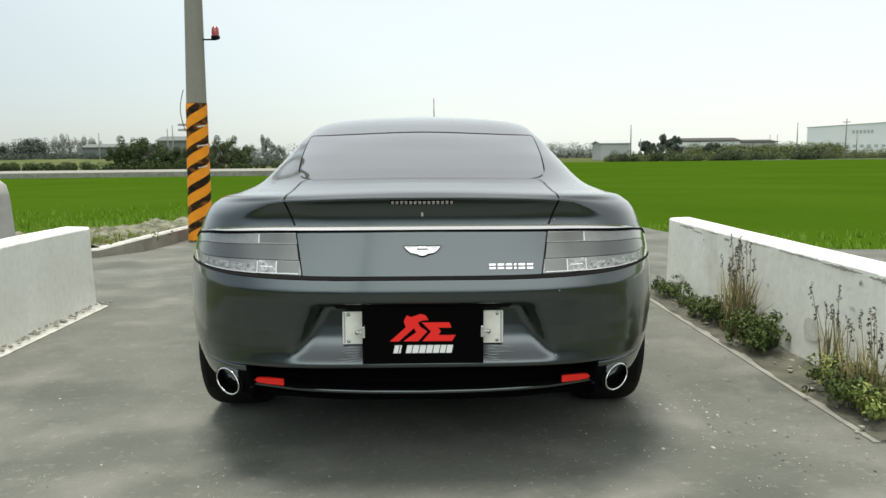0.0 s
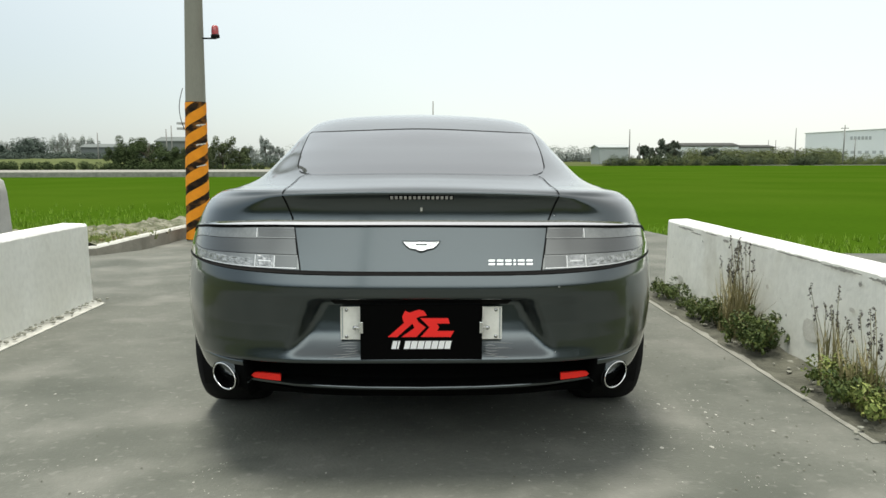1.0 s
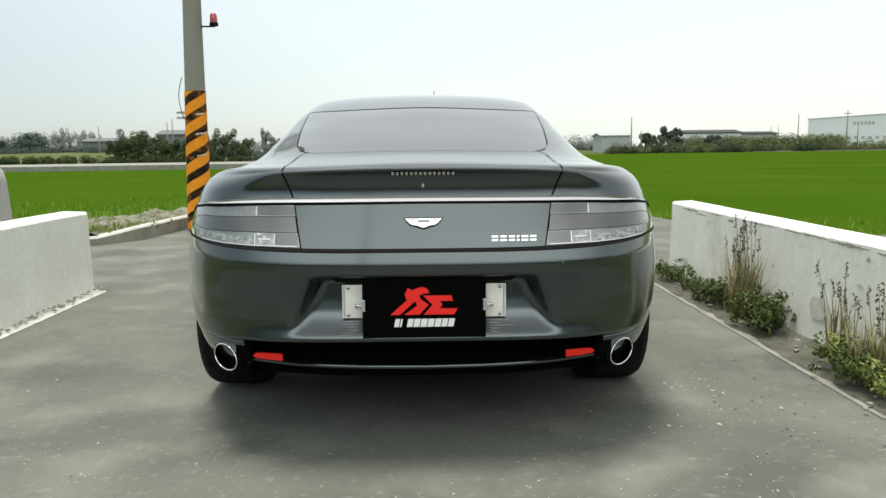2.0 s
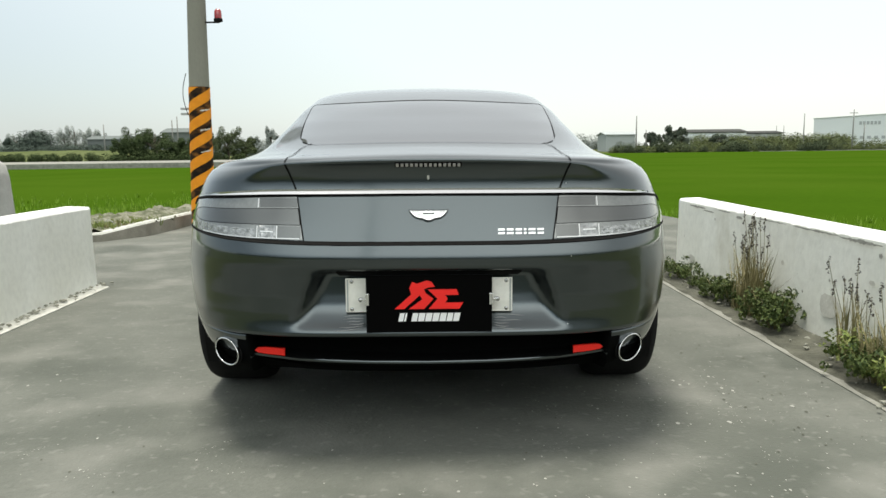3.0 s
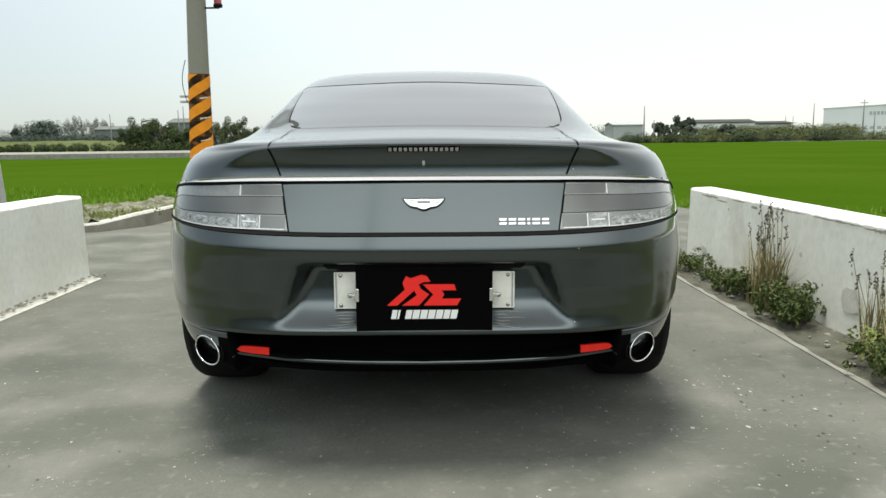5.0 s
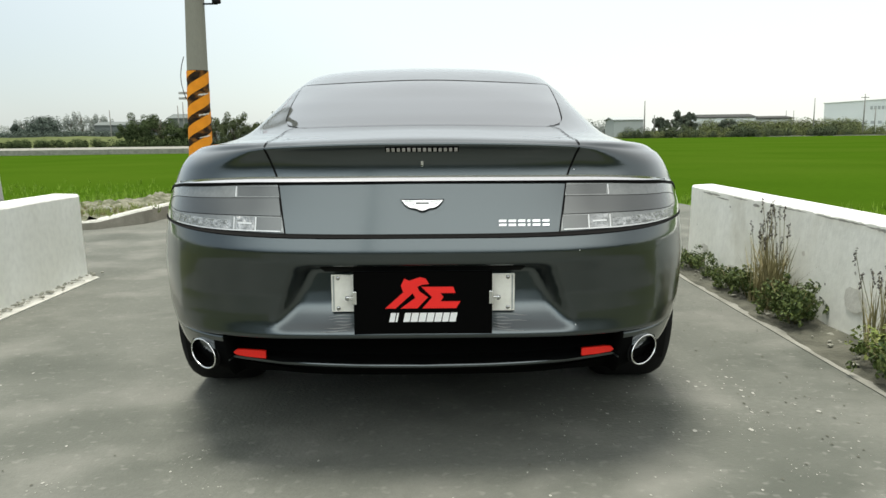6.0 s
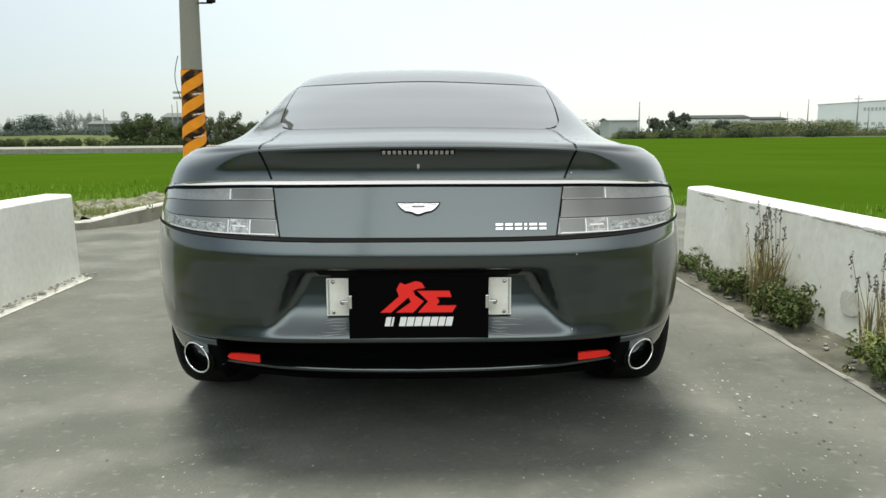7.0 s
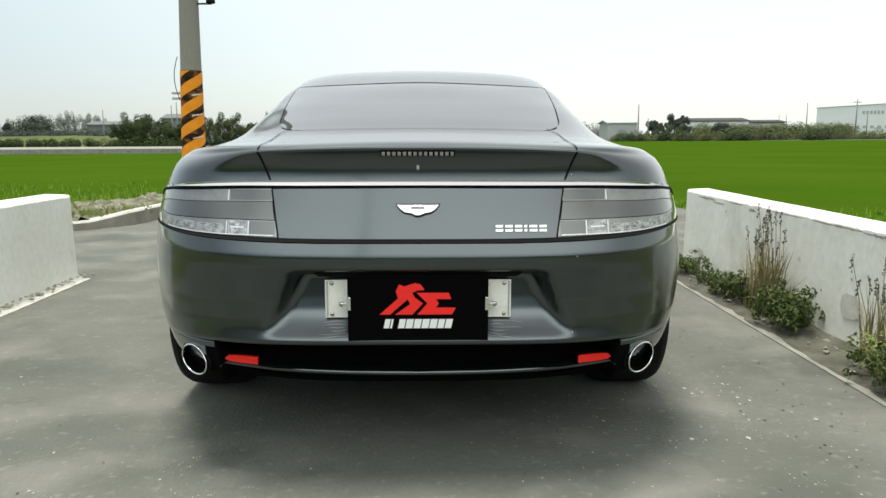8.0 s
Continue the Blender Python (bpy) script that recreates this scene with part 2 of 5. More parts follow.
def tube(bm, path, radii, sides=10, cap=True):
    """A tube along a path with a radius at each point."""
    rows = []
    path = [Vector(p) for p in path]
    for i, p in enumerate(path):
        d = (path[min(i + 1, len(path) - 1)] - path[max(i - 1, 0)]).normalized()
        a = d.cross(Vector((0.31, 0.2, 0.93)) if abs(d.z) < 0.9 else Vector((1, 0, 0))).normalized()
        b = d.cross(a)
        r = radii[i] if isinstance(radii, (list, tuple)) else radii
        rows.append([p + r * (math.cos(k * math.tau / sides) * a + math.sin(k * math.tau / sides) * b) for k in range(sides)])
    vs = grid(bm, rows, closed=True)
    if cap:
        bm.faces.new(vs[0][::-1])
        bm.faces.new(vs[-1])
    return bm


def prism(bm, outline, y0, y1):
    """An outline in x and z, drawn out along y from y0 (towards the viewer) to y1."""
    a = [bm.verts.new((x, y0, z)) for x, z in outline]
    b = [bm.verts.new((x, y1, z)) for x, z in outline]
    bm.faces.new(a)
    bm.faces.new(b[::-1])
    n = len(outline)
    for i in range(n):
        bm.faces.new([a[i], b[i], b[(i + 1) % n], a[(i + 1) % n]])
    return bm


def lerp_table(table, x):
    return float(np.interp(x, [p[0] for p in table], [p[1] for p in table]))


def step(a, b, x):
    t = min(1.0, max(0.0, (x - a) / (b - a)))
    return t * t * (3 - 2 * t)


# ---- ground and setting ----
def sheet(name, outline, z, mat, label, category, cell=0.0):
    """A level sheet with an outline in x and y."""
    bm = bmesh.new()
    bm.faces.new([bm.verts.new((x, y, z)) for x, y in outline])
    return tagged(part(name, bm, mat), label, category, kind="structure")


sheet("ground", [(-1500, -1500), (1500, -1500), (1500, 1500), (-1500, 1500)], -0.32, FARLAND, "flat open grassland reaching the horizon", "ground")


def slab_outline(name, outline, z0, z1, mat, label, category, kind="structure", bevel=0.0):
    bm = bmesh.new()
    a = [bm.verts.new((x, y, z1)) for x, y in outline]
    b = [bm.verts.new((x, y, z0)) for x, y in outline]
    bm.faces.new(a)
    n = len(outline)
    for i in range(n):
        bm.faces.new([a[i], b[i], b[(i + 1) % n], a[(i + 1) % n]])
    bmesh.ops.recalc_face_normals(bm, faces=bm.faces[:])
    return tagged(part(name, bm, mat), label, category, kind=kind)


# the concrete lane with its branches to both sides beyond the bridge walls
slab_outline("road", [(-0.6, -30), (2.4, -30), (1.9, -6), (1.9, -3.0), (2.5, -2.4), (2.5, 3.9), (14, 4.4), (14, 5.2), (4.9, 6.1), (3.6, 8.2), (3.3, 10), (3.0, 40), (-2.75, 40), (-3.28, 9.8), (-3.46, 7.7), (-3.57, 6.84), (-3.90, 6.35),
                      (-6.0, 5.8), (-16, 5.65), (-16, 3.5), (-2.9, 3.5), (-2.9, -2.0), (-2.3, -2.6), (-2.3, -6.0)], -0.5, 0.0, CONCRETE, "worn grey concrete farm lane with pale scuffs", "road")


def paddy_sheet(name, x0, x1, y0, y1, z, near, label):
    """A paddy surface with a slanting near edge: near(x) gives its y."""
    bm = bmesh.new()
    n = 40
    xs = [x0 + (x1 - x0) * i / n for i in range(n + 1)]
    a = [bm.verts.new((x, max(y0, near(x)) + 0.25 * noise.noise((x * 0.7, 0, 3)), z)) for x in xs]
    b = [bm.verts.new((x, y1, z)) for x in xs]
    for i in range(n):
        bm.faces.new([a[i], a[i + 1], b[i + 1], b[i]])
    return tagged(part(name, bm, PADDY), label, "field", kind="structure")


def near_right(x):
    return 8.6 - (x - 3.6) * 1.15 if x < 6 else 5.84


def near_left(x):
    return 10.0 + (x + 6.5) * 1.6 if x > -6.5 else 10.0 + (x + 6.5) * 0.12


paddy_sheet("paddy_right", 3.6, 170, 5.8, 112, -0.16, near_right, "bright green young rice paddy")
paddy_sheet("paddy_left", -120, -3.6, 6, 52, -0.16, lambda x: near_left(x) + 0.8 + 0.3 * noise.noise((x * 2, 0, 1)), "bright green young rice paddy beside the lane")


def rice_tufts(name, spots, label, height=0.10):
    """Tufts of young rice, many blades in one mesh."""
    verts, faces = [], []
    rng = random.Random(5)
    for x, y, s in spots:
        for k in range(4):
            a = rng.uniform(0, math.tau)
            r, h = 0.05 * s, height * s * rng.uniform(0.7, 1.15)
            dx, dy = math.cos(a), math.sin(a)
            i = len(verts)
            bx, by = x + rng.uniform(-0.03, 0.03), y + rng.uniform(-0.03, 0.03)
            verts += [(bx - dy * 0.008, by + dx * 0.008, -0.17), (bx + dy * 0.008, by - dx * 0.008, -0.17), (bx + dx * r, by + dy * r, -0.17 + h)]
            faces.append((i, i + 1, i + 2))
    me = bpy.data.meshes.new(name)
    me.from_pydata(verts, [], faces)
    me.materials.append(RICE)
    return tagged(new(name, me), label, "rice", kind="stuff")


rng = random.Random(11)
spots = []
for _ in range(3000):
    x = rng.uniform(3.6, 24)
    y = near_right(x) + 0.10 + 3.0 * rng.random() ** 2.2
    spots.append((x, y, rng.uniform(0.7, 1.2)))
for _ in range(260):
    x = rng.uniform(4.0, 14)
    spots.append((x, near_right(x) + rng.uniform(0.1, 0.5), rng.uniform(1.2, 1.9)))
rice_tufts("rice_plants", spots, "young rice plants standing in rows in the paddy", 0.13)
spots = []
for _ in range(2600):
    x = rng.uniform(-22, -3.8)
    y = near_left(x) - 0.1 + 3.0 * rng.random() ** 1.3
    spots.append((x, y, rng.uniform(0.7, 1.25)))
for _ in range(220):
    x = rng.uniform(-14, -4.5)
    spots.append((x, near_left(x) + rng.uniform(0.0, 0.9), rng.uniform(1.1, 1.8)))
for i in range(56):
    for k in range(170):
        x, y = -4.0 - 0.18 * k + rng.uniform(-0.05, 0.05), 7.0 + 0.27 * i + rng.uniform(-0.04, 0.04)
        if y > near_left(x) + 0.5 and rng.random() < max(0.0, 1 - (y - near_left(x)) / 9) ** 1.3:
            spots.append((x, y, rng.uniform(0.8, 1.3)))
rice_tufts("rice_plants", spots, "young rice plants along the edge of the paddy", 0.13)


def rough_sheet(name, x0, x1, y0, y1, nx, ny, height, inside, mat, label, category, kind="structure"):
    """An uneven strip of ground: height(x, y) over the cells where inside(x, y) holds."""
    verts, index, faces = [], {}, []
    for j in range(ny + 1):
        for i in range(nx + 1):
            x, y = x0 + (x1 - x0) * i / nx, y0 + (y1 - y0) * j / ny
            index[i, j] = len(verts)
            verts.append((x, y, height(x, y)))
    for j in range(ny):
        for i in range(nx):
            x, y = x0 + (x1 - x0) * (i + 0.5) / nx, y0 + (y1 - y0) * (j + 0.5) / ny
            if inside(x, y):
                faces.append((index[i, j], index[i + 1, j], index[i + 1, j + 1], index[i, j + 1]))
    me = bpy.data.meshes.new(name)
    me.from_pydata(verts, [], faces)
    me.materials.append(mat)
    return tagged(new(name, me), label, category, kind=kind)


# kerb wall curving from behind the block to the pole, and the rubble bank behind it
KERB = [(-9.0, 5.65), (-6.0, 5.75), (-4.6, 6.0), (-3.86, 6.3), (-3.52, 6.8), (-3.42, 7.55), (-3.36, 8.35), (-3.2, 10.5), (-2.9, 20), (-2.7, 40)]


def kerb_y(x):
    return float(np.interp(x, [p[0] for p in KERB], [p[1] for p in KERB]))


def bank_z(x, y):
    return 0.10 - 0.19 * step(0.1, 1.8, y - kerb_y(x)) - 0.22 * step(-0.3, 0.9, y - near_left(x))


def ribbon_wall(name, line, thick, z0, z1, mat, label, category, top_mat=None):
    """A low wall along a line in plan, thick to its left."""
    bm = bmesh.new()
    rows = []
    pts = []
    for (xa, ya), (xb, yb) in zip(line, line[1:]):
        for k in range(6):
            pts.append((xa + (xb - xa) * k / 6, ya + (yb - ya) * k / 6))
    pts.append(line[-1])
    for i, (x, y) in enumerate(pts):
        xa, ya = pts[max(i - 1, 0)]
        xb, yb = pts[min(i + 1, len(pts) - 1)]
        d = Vector((xb - xa, yb - ya, 0)).normalized()
        n = Vector((-d.y, d.x, 0))
        j = 0.012 * noise.noise((x * 3, y * 3, 0.5))
        p = Vector((x, y, float(np.interp(x, (-4.6, -3.86, -3.52, -3.36), (-0.06, -0.04, 0.025, 0.025)))))
        rows.append([p + Vector((0, 0, z0)), p + Vector((0, 0, z1 - 0.02 + j)), p + n * 0.02 + Vector((0, 0, z1 + j)),
                     p + n * (thick - 0.02) + Vector((0, 0, z1 + j * 0.5)), p + n * thick + Vector((0, 0, z1 - 0.02)), p + n * thick + Vector((0, 0, z0))])
    vs = grid(bm, rows)
    bm.normal_update()
    for f in bm.faces:
        f.smooth = False
        if top_mat and abs(f.normal.z) > 0.6:
            f.material_index = 1
    bmesh.ops.recalc_face_normals(bm, faces=bm.faces[:])
    return tagged(part(name, bm, [mat, top_mat] if top_mat else mat), label, category, kind="structure")


KERB_FACE = material("stained_kerb_face", (0.29, 0.275, 0.23), 0.9, second=(0.17, 0.16, 0.13), size=4, amount=0.8, fine=40, bump=0.5, bump_size=40)
# paler than the face: light on the kerb's top put into its colour
KERB_TOP = material("pale_kerb_top", (0.58, 0.585, 0.54), 0.85, second=(0.36, 0.36, 0.32), size=9, amount=0.9, fine=40, bump=0.6, bump_size=40)
ribbon_wall("kerb_left", KERB, 0.14, -0.4, 0.15, KERB_FACE, "weathered concrete kerb wall beside the lane", "kerb", KERB_TOP)
rough_sheet("bank", -12, -2.6, 5.3, 14, 150, 130,
            lambda x, y: bank_z(x, y) + 0.05 * noise.noise((x * 3, y * 3, 0)) + 0.09 * noise.noise((x * 6.5, y * 6.5, 4)) + 0.09 * abs(noise.noise((x * 15, y * 15, 9))),
            lambda x, y: y > kerb_y(x) + 0.08 and y < near_left(x) + 1.2, RUBBLE, "rough bank of broken earth and rubble", "bank")
rough_sheet("verge", 1.7, 14, -16, 10, 110, 180,
            lambda x, y: -0.10 + 0.05 * noise.noise((x * 2, y * 2, 7)) - 0.1 * step(0, 1.5, y - near_right(x) + 1.0),
            lambda x, y: y > 4.4 and y < near_right(x) + 0.9, DIRT, "bare reddish dirt verge", "verge")
# unseen grass added beside the lane so the bumper mirrors dark ground
rough_sheet("unseen_verge", 1.7, 5.5, -16, 4.2, 60, 160, lambda x, y: -0.10 + 0.05 * noise.noise((x * 2, y * 2, 7)) - 0.30 * step(3.0, 5.4, x + 0.8 * noise.noise((y * 0.6, 0, 2))),
            lambda x, y: True, FARLAND, "unseen rough grass verge, added as dark ground for the bumper to mirror", "verge")


MUD = material("wet_paddy_mud", (0.10, 0.105, 0.055), 0.6, second=(0.055, 0.062, 0.03), size=4, amount=0.8, fine=20, bump=0.6, bump_size=20)
rough_sheet("mud_margin", -30, -3.2, 6, 16, 120, 90, lambda x, y: -0.172 + 0.012 * noise.noise((x * 5, y * 5, 1)),
            lambda x, y: near_left(x) - 0.6 < y < near_left(x) + 2.2, MUD, "muddy margin of the paddy", "mud")


# ---- bridge walls ----
def parapet(name, x_face, side, y0, y1, height, thick, label, hole_seed):
    """A low whitewashed wall along y with chipped upper edges; side is +1 when it lies to the right of its face."""
    bm = bmesh.new()
    rows = []
    n = 220
    for i in range(n + 1):
        y = y0 + (y1 - y0) * i / n
        c = max(0.0, noise.noise((y * 4.0, hole_seed, 0)) - 0.25) * 0.03 + max(0.0, noise.noise((y * 17.0, hole_seed, 3))) * 0.010
        w = 0.006 * noise.noise((y * 1.3, hole_seed, 5))
        b = 0.004 * noise.noise((y * 6, hole_seed, 9))
        xs = lambda d: x_face + side * d
        top = height + w
        rows.append([(xs(-0.012), y, -0.1), (xs(-0.006 + b), y, 0.12), (xs(b), y, height * 0.5), (xs(0.004), y, top - 0.018 - c), (xs(0.014 + c), y, top - 0.002),
                     (xs(0.05 + c * 0.5), y, top), (xs(thick - 0.03), y, top + 0.004), (xs(thick), y, top - 0.02), (xs(thick), y, -0.3)])
    vs = grid(bm, rows)
    for f in bm.faces:
        f.smooth = False
        p = f.calc_center_median()
        if p.z > height - 0.022:
            f.material_index = 1
    bm.faces.new(vs[0])
    bm.faces.new(vs[-1][::-1])
    bmesh.ops.recalc_face_normals(bm, faces=bm.faces[:])
    return tagged(part(name, bm, [WALL_WHITE, CAP_WHITE]), label, "wall", kind="structure")


parapet("wall_east", 2.10, 1, 0.35, 3.74, 0.614, 0.20, "low whitewashed concrete parapet, stained and chipped, weeds at its foot", 1.0)
parapet("wall_west", -2.65, -1, 1.2, 3.43, 0.630, 0.22, "low whitewashed concrete parapet ending at the lane", 7.0)
slab_outline("footing_east", [(1.80, 0.3), (1.85, 0.3), (1.85, 3.9), (1.79, 3.8)], -0.3, 0.006, SLAB, "pale concrete footing strip along the parapet", "footing")
rough_sheet("trodden_strip", 1.805, 2.13, 0.3, 3.84, 20, 150,
            lambda x, y: 0.010 + 0.022 * step(1.83, 2.08, x) + 0.014 * noise.noise((x * 8, y * 6, 2)) - 0.02 * step(0.0, 0.02, 1.830 + 0.02 * noise.noise((0, y * 3, 8)) - x),
            lambda x, y: True, TRODDEN, "dark earth gathered at the foot of the parapet", "earth")
slab_outline("footing_west", [(-2.66, 1.2), (-2.50, 1.2), (-2.50, 3.32), (-2.66, 3.46)], -0.3, 0.007, KERB_TOP, "pale concrete footing strip along the parapet", "footing")


def concrete_post():
    t = thing("concrete_post", "weathered grey concrete post with a rounded top beside the parapet", "post", at=(-3.66, 3.9, -0.3))
    bm = bmesh.new()
    rows = [(0.165, 0.0), (0.145, 0.8), (0.125, 1.15), (0.105, 1.25), (0.06, 1.29), (0.01, 1.30)]
    grid(bm, [[Vector((r * math.cos(k * math.tau / 20), r * math.sin(k * math.tau / 20), z)) for k in range(20)] for r, z in rows], closed=True)
    part("shaft", bm, FLAKE_GREY, t)


FLAKE_GREY = material("post_concrete", (0.42, 0.42, 0.40), 0.85, second=(0.26, 0.26, 0.24), size=5, amount=0.8, bump=0.4, bump_size=30)
concrete_post()


# ---- striped utility pole ----
def utility_pole(x, y):
    t = thing("utility_pole", "tall concrete utility pole wrapped in orange and black warning stripes", "pole", at=(x, y, 0))
    lean = 0.02

    def radius(z):
        return 0.158 - 0.0127 * z

    bm = bmesh.new()
    zs = [0, 0.4, 1, 1.9, 3, 5, 8]
    grid(bm, [[Vector((lean * z + radius(z) * math.cos(k * math.tau / 28), radius(z) * math.sin(k * math.tau / 28), z)) for k in range(28)] for z in zs], closed=True)
    part("shaft", bm, POLE_GREY, t)
    bm = bmesh.new()
    zs = [0.02 + (1.9 - 0.02) * i / 30 for i in range(31)]
    grid(bm, [[Vector((lean * z + (radius(z) + 0.004) * math.cos(k * math.tau / 28), (radius(z) + 0.004) * math.sin(k * math.tau / 28), z)) for k in range(28)] for z in zs], closed=True)
    part("stripe_wrap", bm, STRIPE_BLACK, t, "black ground of the warning wrap")
    # two starts of orange band climb round the pole
    pitch = 0.262
    for k in range(-2, 7):
        bm = bmesh.new()
        rows = []
        n = 36
        for i in range(n + 1):
            row = []
            for h in (0.0, 0.5, 1.0):
                z = min(1.895, max(0.03, k * pitch + 0.06 + 2 * pitch * i / n + h * 0.148))
                r = radius(z) + 0.007
                ang = math.tau * i / n + radians(100)
                row.append(Vector((lean * z + r * math.cos(ang), r * math.sin(ang), z)))
            rows.append(row)
        grid(bm, rows)
        bmesh.ops.dissolve_degenerate(bm, dist=1e-5, edges=bm.edges[:])
        if len(bm.faces):
            part("stripe", bm, STRIPE_ORANGE, t, "reflective orange stripe")
        else:
            bm.free()
    # torn tape ends
    trng = random.Random(3)
    for z in (1.02, 1.31, 1.57):
        bm = bmesh.new()
        rows = []
        for i in range(8):
            a = -math.pi / 2 + 0.25 + i * 0.14 + trng.uniform(0, 0.05)
            r = radius(z) + 0.011
            rows.append([Vector((lean * z + r * math.cos(a), r * math.sin(a), z + 0.03 * i / 8 + trng.uniform(-0.008, 0.004))),
                         Vector((lean * z + r * math.cos(a), r * math.sin(a), z + 0.014 + 0.03 * i / 8 + trng.uniform(-0.004, 0.006)))])
        grid(bm, rows)
        part("tape", bm, TAPE_WHITE, t, "torn strip of white tape")
    # loose cable on its far left, a small bracket and the warning beacon
    bm = bmesh.new()
    tube(bm, [(-0.112 - 0.055 * math.sin(i / 12 * math.pi), -0.06, 1.53 + 0.55 * i / 12) for i in range(13)], 0.005, 6)
    part("loose_cable", bm, BLACK_PLASTIC, t)
    bm = bmesh.new()
    box(bm, -0.225, -0.12, -0.03, 0.03, 1.60, 1.63, 0.004)
    box(bm, -0.225, -0.12, -0.03, 0.03, 1.53, 1.56, 0.004)
    part("bracket", bm, SHED, t)
    bm = bmesh.new()
    tube(bm, [(0.15, -0.02, 2.745), (0.36, -0.02, 2.745)], 0.012, 8)
    arm = part("beacon_arm", bm, BLACK_PLASTIC, t)
    bm = bmesh.new()
    rows = [(0.05, 2.75), (0.058, 2.757), (0.058, 2.79), (0.05, 2.795)]
    grid(bm, [[Vector((0.345 + r * math.cos(k * math.tau / 16), -0.02 + r * math.sin(k * math.tau / 16), z)) for k in range(16)] for r, z in [(0.001, 2.75)] + rows], closed=True)
    part("beacon_base", bm, BLACK_PLASTIC, t)
    bm = bmesh.new()
    rows = [(0.05, 2.79), (0.05, 2.84), (0.046, 2.89), (0.03, 2.915), (0.001, 2.92)]
    grid(bm, [[Vector((0.345 + r * math.cos(k * math.tau / 16), -0.02 + r * math.sin(k * math.tau / 16), z)) for k in range(16)] for r, z in rows], closed=True)
    part("beacon_lens", bm, BEACON_RED, t, "dark red beacon lens")
    return t


utility_pole(-3.12, 7.85)


# ---- the car ----
# the lane's slope under it: degrees about x and y
CAR_LEAN = (-0.28, 0.36, 0.0)
# y runs forward from the rear bumper, x to the right, z up from the road.
WIDTH = [(0.20, 0.79), (0.27, 0.83), (0.31, 0.895), (0.36, 0.932), (0.42, 0.955), (0.48, 0.971), (0.56, 0.978), (0.64, 0.980), (0.72, 0.970), (0.80, 0.958), (0.865, 0.940), (0.91, 0.922), (0.95, 0.902), (0.975, 0.884), (1.02, 0.83)]
REAR = [(0.20, 0.24), (0.29, 0.13), (0.311, 0.085), (0.318, 0.075), (0.326, 0.085), (0.334, 0.15), (0.404, 0.15), (0.414, 0.07), (0.421, 0.030), (0.426, 0.019), (0.431, 0.018), (0.444, 0.021), (0.454, 0.0235), (0.475, 0.028), (0.50, 0.030), (0.56, 0.030), (0.63, 0.015),
        (0.66, 0.0035), (0.691, 0.0022), (0.698, 0.0035), (0.7305, 0.0140), (0.7345, 0.0155), (0.7360, 0.0525), (0.745, 0.056), (0.80, 0.077), (0.86, 0.101), (0.893, 0.114)]
RECESS = [(0.445, 0.028), (0.455, 0.034), (0.47, 0.048), (0.485, 0.060), (0.50, 0.070), (0.52, 0.079), (0.56, 0.087), (0.60, 0.091), (0.66, 0.096)]
LIP_CORNER = [(0.0, 0.114), (0.3, 0.122), (0.6, 0.140), (0.85, 0.185), (1.0, 0.235)]
REAR_CORNER = [(0.20, 0.20), (0.27, 0.075), (0.30, 0.05), (0.41, 0.026), (0.42, 0.018)]
LIP = [(0.0, 0.114), (0.1, 0.1175), (0.2, 0.1208), (0.32, 0.1238), (0.45, 0.1250), (0.58, 0.1232), (0.70, 0.1185), (0.82, 0.1100), (0.90, 0.1025), (0.96, 0.0970), (1.0, 0.102)]
DEPTH, POWER = 0.85, 4.6


def lip_z(x):
    return 1.018 - 0.040 * (min(abs(x), 0.9) / 0.8) ** 2.5


def seam_z(x):
    """Height of the gap between the boot lid and the bumper, rising towards the corners."""
    return 0.7350 + 0.003 * (abs(x) / 0.4) ** 3.06


def half_width(z):
    return lerp_table(WIDTH, z)


def rear_y(x, z, recess=True):
    """How far forward of the bumper's tip the tail lies at x and z."""
    x = abs(x)
    u = min(0.9995, x / half_width(z))
    if z > 0.893:
        h = min(1.0, (z - 0.893) / max(0.02, lip_z(x) - 0.893))
        k = step(0.80 - 0.34 * h, 1.00 - 0.16 * h, x)
        y = lerp_table(LIP, h) * (1 - k) + lerp_table(LIP_CORNER, h) * k
    else:
        s = z
        if z < 0.41:
            s = z - 0.023 * min(1.0, (x / 0.61) ** 2) * step(0.405, 0.345, z)
        elif z > 0.6:
            s = z - (seam_z(x) - 0.7350) * step(0.60, 0.69, z) * step(0.90, 0.78, z)
        y = lerp_table(REAR, s)
        if z < 0.42:
            k = step(0.612, 0.624, x)
            y = y * (1 - k) + lerp_table(REAR_CORNER, z) * k
    y = y * (1 - 0.85 * step(0.55, 0.99, u)) + DEPTH * (1 - math.sqrt(1 - u ** POWER))
    if recess:
        side = 0.394 + (0.648 - z) * 0.46
        y += max(0.0, lerp_table(RECESS, z) - lerp_table(REAR, z)) * step(0.44, 0.46, z) * step(0.0, 0.026, 0.656 - z) * step(0.0, 0.062, side - x)
    return y


def tail_point(x, z, out=0.0):
    """A point on the tail, out metres proud of it."""
    y = rear_y(x, z, False)
    e = 0.004
    fx = (rear_y(x + e, z, False) - rear_y(x - e, z, False)) / (2 * e)
    fz = (rear_y(x, z + e, False) - rear_y(x, z - e, False)) / (2 * e)
    n = Vector((fx, -1, max(-1.5, min(1.5, fz)))).normalized()
    return Vector((x, y, z)) + n * out


